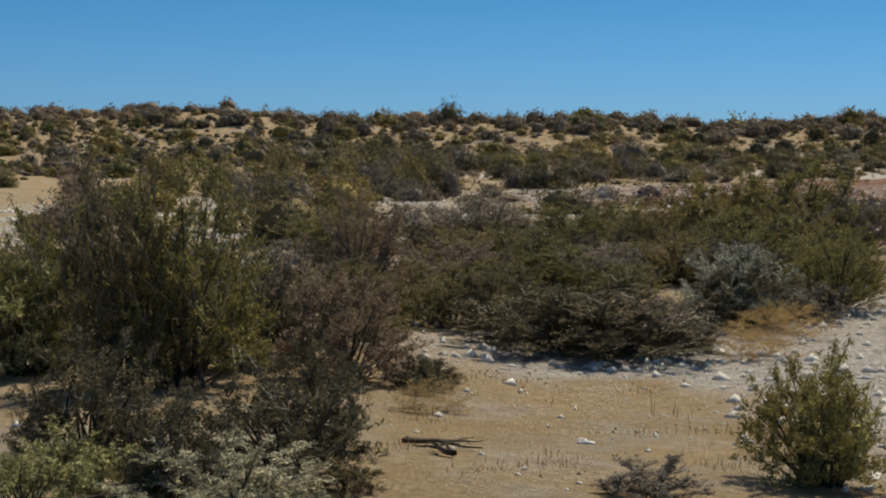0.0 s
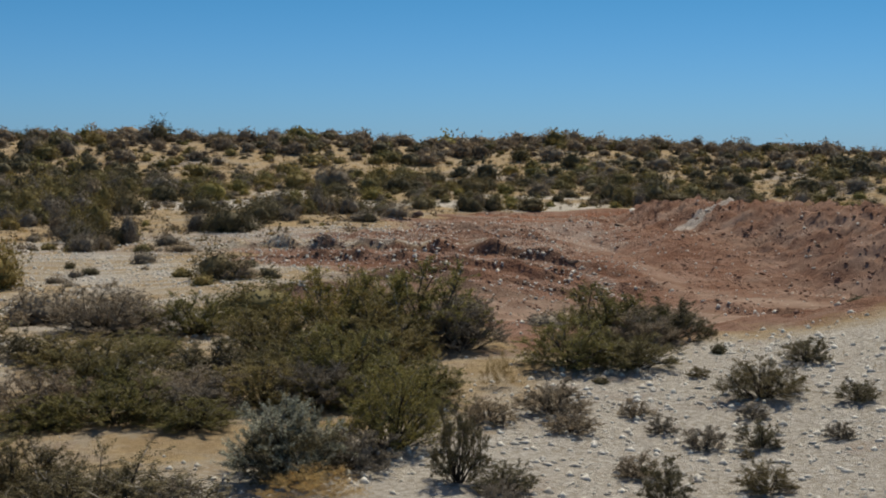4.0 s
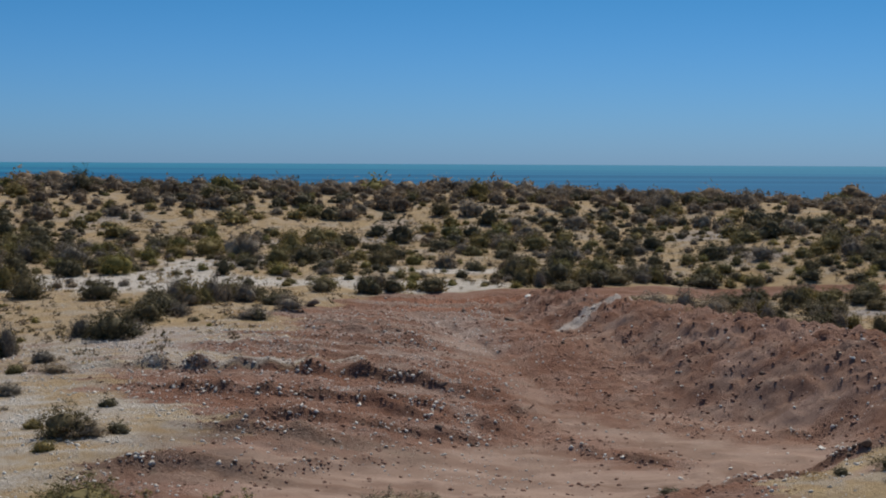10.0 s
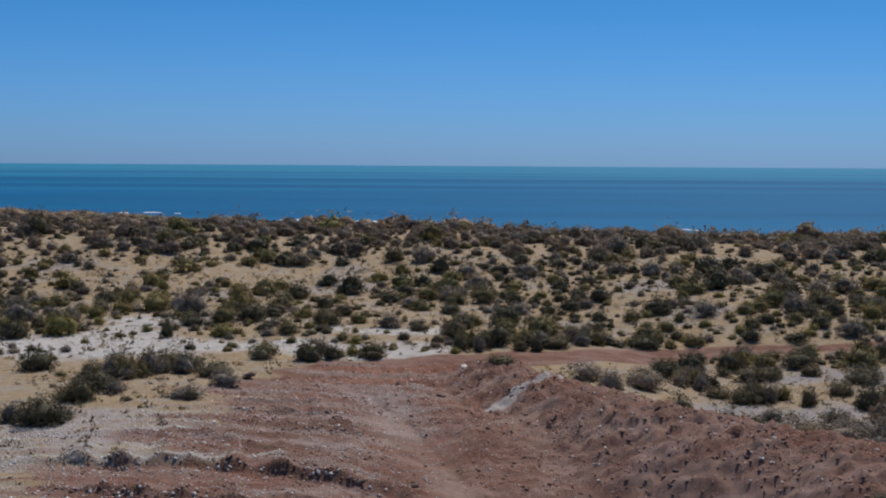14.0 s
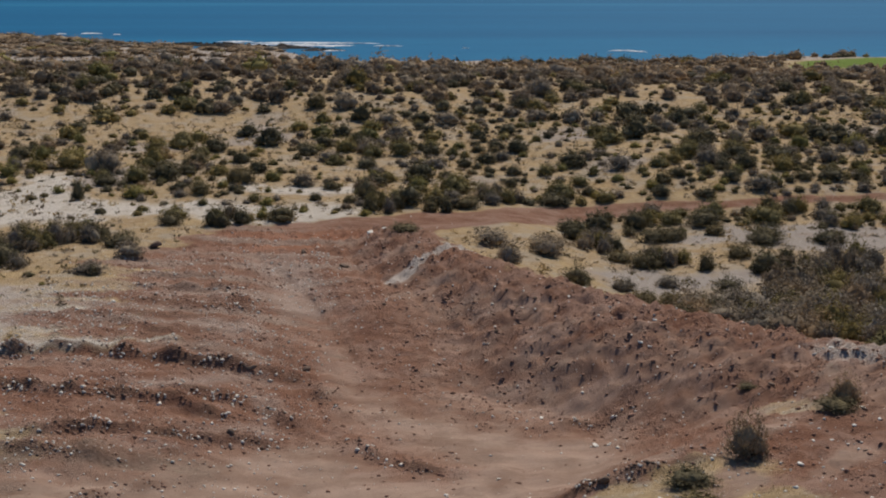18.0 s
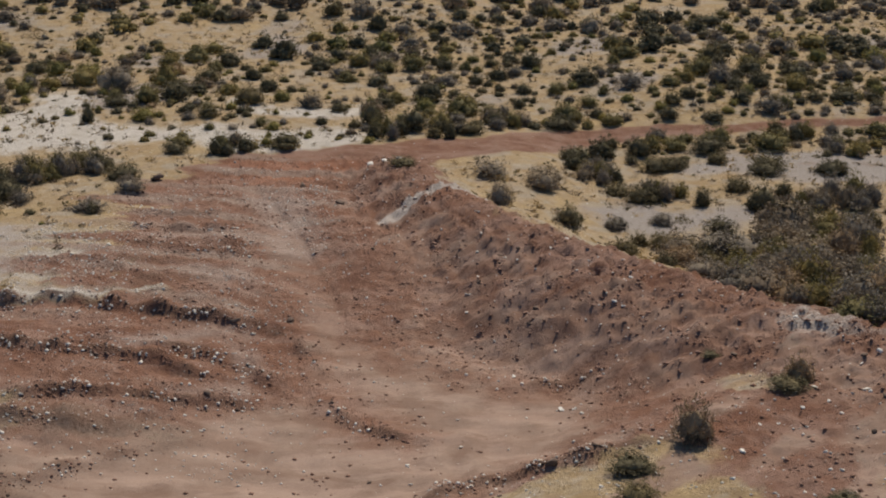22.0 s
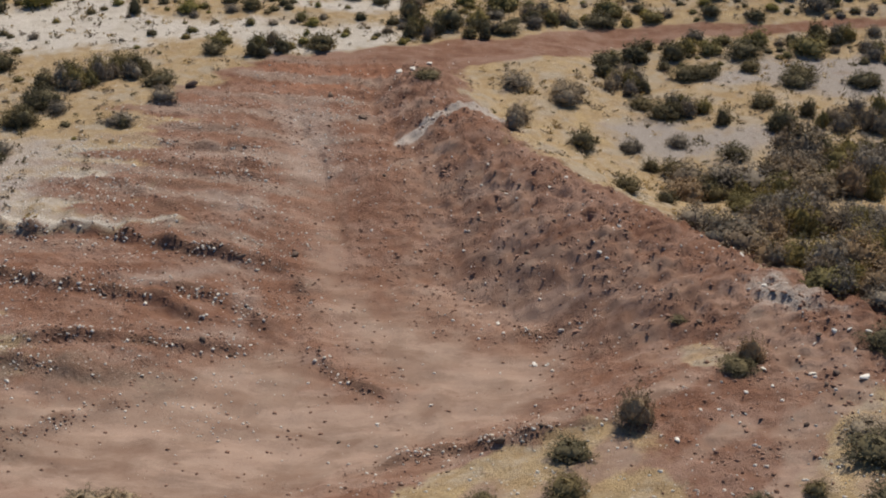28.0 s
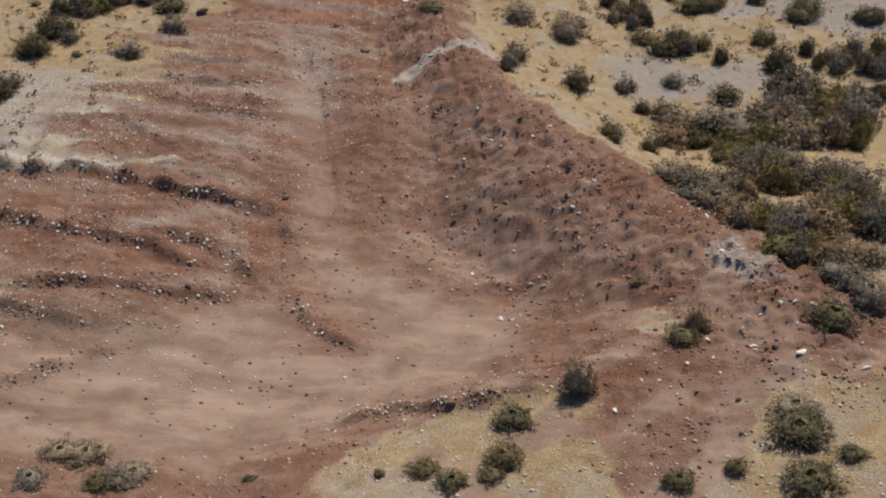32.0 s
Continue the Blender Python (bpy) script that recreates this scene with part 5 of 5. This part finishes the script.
# ---- stones ----
def rock_shape(seed, fine=False):
    """An uneven stone about one metre across, flattened."""
    r = np.random.RandomState(seed)
    if fine:
        bm = bmesh.new()
        bmesh.ops.create_icosphere(bm, subdivisions=2, radius=0.5)
        v = np.array([p.co[:] for p in bm.verts])
        f = np.array([[p.index for p in q.verts] for q in bm.faces])
        bm.free()
        cut = r.normal(size=(9, 3))
        cut /= np.linalg.norm(cut, axis=1)[:, None]
        for c, d in zip(cut, r.uniform(0.2, 0.38, 9)):
            over = np.clip(v @ c - d, 0, None)
            v = v - over[:, None] * c
        v = v * np.array([1.0, r.uniform(0.65, 0.95), r.uniform(0.5, 0.75)])
        v += 0.035 * r.normal(size=v.shape)
        return v, f
    v = np.array([(1, 0, 0), (-1, 0, 0), (0, 1, 0), (0, -1, 0), (0, 0, 1), (0, 0, -1)], float) * 0.5
    v = v * r.uniform(0.6, 1.15, (6, 1)) + 0.08 * r.normal(size=(6, 3))
    v[:, 2] *= 0.7
    f = np.array([(0, 2, 4), (2, 1, 4), (1, 3, 4), (3, 0, 4), (2, 0, 5), (1, 2, 5), (3, 1, 5), (0, 3, 5)])
    return v, f


def stones(name, label, x, y, size, material, seed):
    """Loose stones in one mesh."""
    r = np.random.RandomState(seed)
    shapes = [rock_shape(seed * 10 + k) for k in range(8)]
    V = np.stack([s[0] for s in shapes])
    n = len(x)
    k = r.randint(0, 8, n)
    a = r.uniform(0, 6.28, n)
    c, s = np.cos(a)[:, None], np.sin(a)[:, None]
    v = V[k]
    z = at(x, y)
    px = (v[:, :, 0] * c - v[:, :, 1] * s) * size[:, None] + x[:, None]
    py = (v[:, :, 0] * s + v[:, :, 1] * c) * size[:, None] + y[:, None]
    pz = v[:, :, 2] * size[:, None] + (z + size * 0.04)[:, None]
    f = (shapes[0][1][None] + (np.arange(n) * 6)[:, None, None]).reshape(-1, 3)
    me = mesh_from(name, np.stack([px, py, pz], 2).reshape(-1, 3), f, material, 3)
    return tagged(new(name, me), label, "stones", kind="stuff")


ROCK_MESHES = {}


def rock(x, y, size, kind, sunk=0.18):
    mat = {"dark": M_DARK_ROCK, "red": M_RED_ROCK, "white": M_WHITE_STONE}[kind]
    k = random.randrange(5)
    if (kind, k) not in ROCK_MESHES:
        v, f = rock_shape(300 + k + len(kind) * 7, True)
        ROCK_MESHES[kind, k] = mesh_from("rock", v, f, mat, 3)
    ob = new("rock", ROCK_MESHES[kind, k])
    ob.matrix_world = pose(x, y, at(x, y) + size * (0.26 - sunk), random.uniform(-15, 15), random.uniform(-15, 15), random.uniform(0, 360)) @ Matrix.Diagonal((size, size * random.uniform(0.6, 1.0), size * random.uniform(0.5, 0.8), 1))
    text = {"dark": "dark weathered rock lying on red earth", "red": "red-brown rough rock on the spoil slope", "white": "pale limestone rock lying on dry ground"}[kind]
    return tagged(ob, text, "rock", f"{kind} rocks round the pit")


for x, y, size in DARK_ROCKS:
    rock(x, y, max(size * 0.75, 0.25), "dark")
for x, y, size in WHITE_ROCKS:
    rock(x, y, max(size * 0.75, 0.16), "white")
tagged(rock(-6.3, 76.6, 1.05, "dark", 0.1), "large black boulder at the edge of the clay pan", "boulder")


def strew(seed, count, box, test, lo, hi, power=2.5):
    """Random places in a box where test says so, with sizes that are mostly small."""
    r = np.random.RandomState(seed)
    x, y = r.uniform(box[0], box[1], count), r.uniform(box[2], box[3], count)
    keep = r.rand(count) < test(x, y)
    x, y = x[keep], y[keep]
    return x, y, lo + (hi - lo) * r.rand(len(x)) ** power


def on_ledges(seed, per_metre, spread, lo, hi):
    r = np.random.RandomState(seed)
    xs, ys = [], []
    for line, step, back in LEDGES:
        for (ax, ay, az), (bx, by, bz) in zip(line, line[1:]):
            ln = math.hypot(bx - ax, by - ay)
            n = int(ln * per_metre * min(1.0, (az + bz) / 0.62) ** 1.5)
            k = r.rand(n)
            k = k[r.rand(n) < 0.15 + 0.85 * smooth(-0.3, 0.7, waves(ax + k * (bx - ax), ay + k * (by - ay), 3.0, 74))]
            n = len(k)
            clump = 0.3 * np.sin(k * ln * 1.7)
            xs.append(ax + k * (bx - ax) + r.normal(size=n) * spread)
            ys.append(ay + k * (by - ay) - 0.25 + clump * 0.5 + r.normal(size=n) * spread)
    x, y = np.concatenate(xs), np.concatenate(ys)
    return x, y, lo + (hi - lo) * r.rand(len(x)) ** 2.2


def berm_level(x, y):
    d, _, side, _ = along(x, y, RIDGE)
    return np.where(side > 0, smooth(9.5, 3, d), smooth(2.2, 0.5, d)) * (0.25 + 0.75 * smooth(-0.2, 0.8, waves(x, y, 5, 81)))


def red_level(x, y):
    return inside(x, y, RED, 1.0) * (1 - 0.75 * inside(x, y, DUST, 1.5))


for x, y, s in zip(*strew(201, 3600, (5, 34, 38, 80), lambda x, y: berm_level(x, y) * 0.3, 0.16, 0.42, 2.4)):
    rock(x, y, s, "red" if random.random() < 0.7 else "dark" if random.random() < 0.5 else "white")
stones("rubble", "dark red rubble on the spoil slope", *strew(202, 15000, (5, 36, 38, 80), berm_level, 0.05, 0.24, 2.4), M_RED_ROCK, 3)
stones("rubble", "red-brown earth clods along the ledges", *on_ledges(203, 60, 0.28, 0.05, 0.19), M_RED_ROCK, 4)
stones("rubble", "dark stones along the ledges of the pit", *on_ledges(210, 7, 0.26, 0.08, 0.28), M_DARK_ROCK, 13)
stones("pebbles", "pale stones along the ledges of the pit", *on_ledges(204, 16, 0.24, 0.08, 0.27), M_WHITE_STONE, 5)
stones("pebbles", "pale pebbles strewn over the red earth", *strew(205, 9000, (-13, 34, 33, 82), lambda x, y: red_level(x, y) * 0.5, 0.05, 0.2), M_WHITE_STONE, 6)
stones("pebbles", "pale chips of stone over the left flank of the pit", *strew(211, 9000, (-14, 4, 42, 76), lambda x, y: inside(x, y, RED, 2.0) * (0.25 + 0.4 * waves(x * 0.4, y, 4, 94)), 0.05, 0.19), M_WHITE_STONE, 14)
stones("pebbles", "white stones among the straw-coloured turf", *strew(212, 2600, (8, 32, 30, 44), lambda x, y: 0.15 + 0.85 * np.maximum(inside(x, y, STRAW_B, 1.5), inside(x, y, STRAW_C, 1.5)), 0.04, 0.2, 3.0), M_WHITE_STONE, 15)
stones("clods", "red clods strewn over the pit", *strew(206, 38000, (-13, 34, 33, 82), lambda x, y: red_level(x, y) * (0.35 + 0.4 * waves(x, y, 4, 91)), 0.05, 0.22), M_RED_ROCK, 7)
stones("gravel", "white gravel on the plain before the pit", *strew(207, 42000, (-14, 22, 9, 36), lambda x, y: inside(x, y, WHITE_B, 1.2) * (1 - 0.93 * inside(x, y, SAND, 0.5)) * (0.6 + 0.45 * waves(x, y, 5, 92)), 0.035, 0.2, 3.0), M_WHITE_STONE, 8)
stones("gravel", "white gravel on the pale flat", *strew(208, 30000, (-30, -3, 22, 70), lambda x, y: np.maximum(inside(x, y, WHITE_A, 2), inside(x, y, WHITE_C, 2)) * (0.45 + 0.4 * waves(x, y, 5, 93)), 0.05, 0.2, 3.0), M_WHITE_STONE, 9)
stones("pebbles", "scattered pale stones on the sand", *strew(209, 5000, (-20, 40, 8, 95), lambda x, y: 0.35 + 0 * x, 0.04, 0.16), M_WHITE_STONE, 10)


# ---- dry grass ----
def grass(name, label, x, y, tall, seed, blades=12):
    r = np.random.RandomState(seed)
    n = len(x) * blades
    bx, by = np.repeat(x, blades) + 0.10 * r.normal(size=n), np.repeat(y, blades) + 0.10 * r.normal(size=n)
    h = np.repeat(tall, blades) * r.uniform(0.5, 1.2, n)
    bz = at(bx, by) - 0.01
    a = r.uniform(0, 6.28, n)
    lean = h * r.uniform(0.1, 0.8, n)
    b = np.stack([bx, by, bz], 1)
    side = np.stack([np.cos(a + 1.57), np.sin(a + 1.57), 0 * a], 1) * (0.003 + 0.014 * h)[:, None]
    tip = b + np.stack([np.cos(a) * lean, np.sin(a) * lean, h], 1)
    v = np.stack([b - side, b + side, tip], 1).reshape(-1, 3)
    me = mesh_from(name, v, np.arange(n * 3).reshape(-1, 3), LEAF["straw"], 3)
    return tagged(new(name, me), label, "grass", kind="stuff")


def sand_level(x, y):
    bare = np.maximum.reduce([inside(x, y, RED, 1.0), inside(x, y, ROAD, 0.8), 0.9 * inside(x, y, WHITE_B, 1.5), 0.8 * inside(x, y, WHITE_A, 1.5), inside(x, y, PAN, 1.5)])
    return (1 - bare) * np.clip(0.45 + 0.6 * waves(x, y, 6, 95), 0, 1)


grass("dry_grass", "short straw-coloured grass on the sand", *strew(301, 6000, (-24, 40, 6, 110), sand_level, 0.05, 0.2, 1.5), 11)
grass("dry_grass", "short straw-coloured grass round the near shrubs", *strew(302, 2600, (-14, 3, 5, 24), lambda x, y: sand_level(x, y) * smooth(0.2, 0.7, waves(x, y, 2.5, 96)), 0.03, 0.16, 1.5), 12)

grass("dry_grass", "straw-coloured grass tufts on the bare sand", *strew(304, 420, (-10.5, -4.5, 7, 14.2), lambda x, y: inside(x, y, SAND, 0.6) * smooth(0.2, 0.8, waves(x, y, 1.6, 98)), 0.02, 0.08, 1.6), 15, 34)
stones("pebbles", "pale pebbles on the bare sand", *strew(213, 900, (-10.5, -4.5, 6, 14.2), lambda x, y: 0.3 + 0.5 * smooth(0.2, 0.8, waves(x, y, 1.9, 99)), 0.012, 0.07, 2.5), M_WHITE_STONE, 16)
stones("clods", "brown clods and dry litter on the bare sand", *strew(214, 1500, (-10.5, -4.5, 6, 14.2), lambda x, y: smooth(0.1, 0.8, waves(x, y, 1.3, 100)), 0.01, 0.05, 2.0), M_DARK_ROCK, 17)

LEDGE_TURF = [(-14, 57.6), (-10.8, 57.5), (-6.9, 57.9), (-2.4, 57.3), (-2.6, 58.3), (-7, 59.0), (-11, 58.6), (-14, 58.8)]
grass("dry_grass", "yellow-green grass along the upper ledge and on small turf patches", *strew(303, 5200, (-15, 30, 32, 60),
      lambda x, y: np.maximum.reduce([inside(x, y, LEDGE_TURF, 0.4), 0.6 * inside(x, y, STRAW_B, 1.0), 0.6 * inside(x, y, STRAW_C, 1.0), inside(x, y, STRAW, 0.5)]) * (0.55 + 0.45 * waves(x, y, 2.5, 97)), 0.06, 0.22, 1.4), 14)


# ---- a dead branch on the sand ----
def dead_branch(x, y, length, turn):
    bm = bmesh.new()
    r = random.Random(9)

    def limb(p, a, ln, w, depth):
        pts = [Vector(p)]
        for k in range(5):
            a += r.uniform(-0.45, 0.45)
            pts.append(pts[-1] + Vector((math.cos(a), math.sin(a), r.uniform(-0.12, 0.16))) * ln / 5)
        rings = []
        for k, q in enumerate(pts):
            w2 = w * (1 - 0.16 * k)
            rings.append([bm.verts.new(q + Vector((-math.sin(a) * math.cos(t) * w2, math.cos(a) * math.cos(t) * w2, math.sin(t) * w2))) for t in (0, 1.26, 2.51, 3.77, 5.03)])
        for u, v in zip(rings, rings[1:]):
            for k in range(5):
                bm.faces.new((u[k], u[(k + 1) % 5], v[(k + 1) % 5], v[k]))
        if depth:
            limb(pts[2], a + 0.8, ln * 0.5, w * 0.55, depth - 1)
            limb(pts[3], a - 0.9, ln * 0.45, w * 0.5, depth - 1)

    limb((0, 0, 0.02), 0.0, length, 0.022, 2)
    me = bpy.data.meshes.new("dead_branch")
    bm.to_mesh(me)
    bm.free()
    me.materials.append(M_STEM)
    ob = new("dead_branch", me)
    ob.matrix_world = pose(x, y, at(x, y) + 0.01, 0, 0, turn)
    return tagged(ob, "dry dead branch lying on the sand", "branch")


# ---- shore ----
def blob_strip(name, x, y, long, deep, z, material, seed, label, category, high=0.0):
    """A low uneven patch, longer than deep; with a height it becomes a hump."""
    r = np.random.RandomState(seed)
    n, v, f = 40, [], []
    for ring, k in ((1.0, 0), (0.6, 1), (0.25, 2)):
        for i in range(n):
            a = i * 2 * math.pi / n
            w = ring * (1 + 0.28 * math.sin(3 * a + seed) + 0.2 * math.sin(7 * a + 2 * seed) + 0.1 * r.normal())
            v.append((x + long * w * math.cos(a) * 0.5, y + deep * w * math.sin(a) * 0.5, z + high * (0, 0.75, 1.0)[k] * (1 + 0.3 * r.normal())))
    for k in range(2):
        for i in range(n):
            j = (i + 1) % n
            f.append((k * n + i, k * n + j, (k + 1) * n + j, (k + 1) * n + i))
    me = mesh_from(name, v, f, material, 4)
    return tagged(new(name, me), label, category)


M_WET_ROCK = plain_noise("wet_rock", (0.022, 0.02, 0.018), (0.06, 0.052, 0.045), 2)
M_FOAM = plain_noise("sea_foam", (0.62, 0.66, 0.68), (0.85, 0.87, 0.88), 0.6)
WAVES = random.Random(8)
SURF = [(-16, 412, 36, 2.4), (-4, 409, 24, 1.6), (-20, 403, 22, 2.2), (-22, 389, 20, 1.8), (-10, 396, 26, 2.0), (-34, 418, 12, 2.4), (-5, 372, 6, 1.2), (-86, 470, 8, 2.4), (-94, 466, 4, 2.0), (-76, 462, 3, 1.4), (71, 372, 9, 1.2), (74, 368, 5, 0.9), (30, 384, 2, 0.5), (-45, 404, 10, 1.2)]
SURF += [(WAVES.gauss(-18, 11), WAVES.uniform(388, 414), WAVES.uniform(3, 9), WAVES.uniform(0.6, 1.4)) for _ in range(12)]
for k, (x, y, ln, dp) in enumerate(SURF):
    blob_strip("surf", x, y, ln * 0.75, dp * 0.9, SEA + 0.05, M_FOAM, k + 1, "white line of surf breaking on the shore", "surf", 0.2)
for k, (x, y, ln, dp, h) in enumerate([(-38, 396, 28, 5, 0.9), (-22, 384, 26, 6, 1.0), (-60, 402, 20, 4, 0.7), (-8, 374, 12, 4, 0.7)]):
    blob_strip("reef", x, y, ln, dp, SEA - 0.2, M_WET_ROCK, k + 11, "dark low reef of rock at the shore", "reef", h)
COAST = random.Random(17)
for k in range(46):
    x, y = (COAST.uniform(34, 90), COAST.uniform(318, 334)) if k < 32 else (COAST.uniform(98, 150), COAST.uniform(322, 330))
    wide = COAST.uniform(1.6, 3.4)
    shrub(x, y, wide, wide * COAST.uniform(0.4, 0.6), "dark", "small", "dark green round bush above the shore", "bushes above the shore", "shore_bush")
for x, y, length, turn in ((-7.65, 8.8, 0.62, 5), (-7.2, 8.3, 0.4, 150), (-8.9, 6.4, 0.55, 35), (-8.1, 6.5, 0.5, 10)):
    dead_branch(x, y, length, turn)
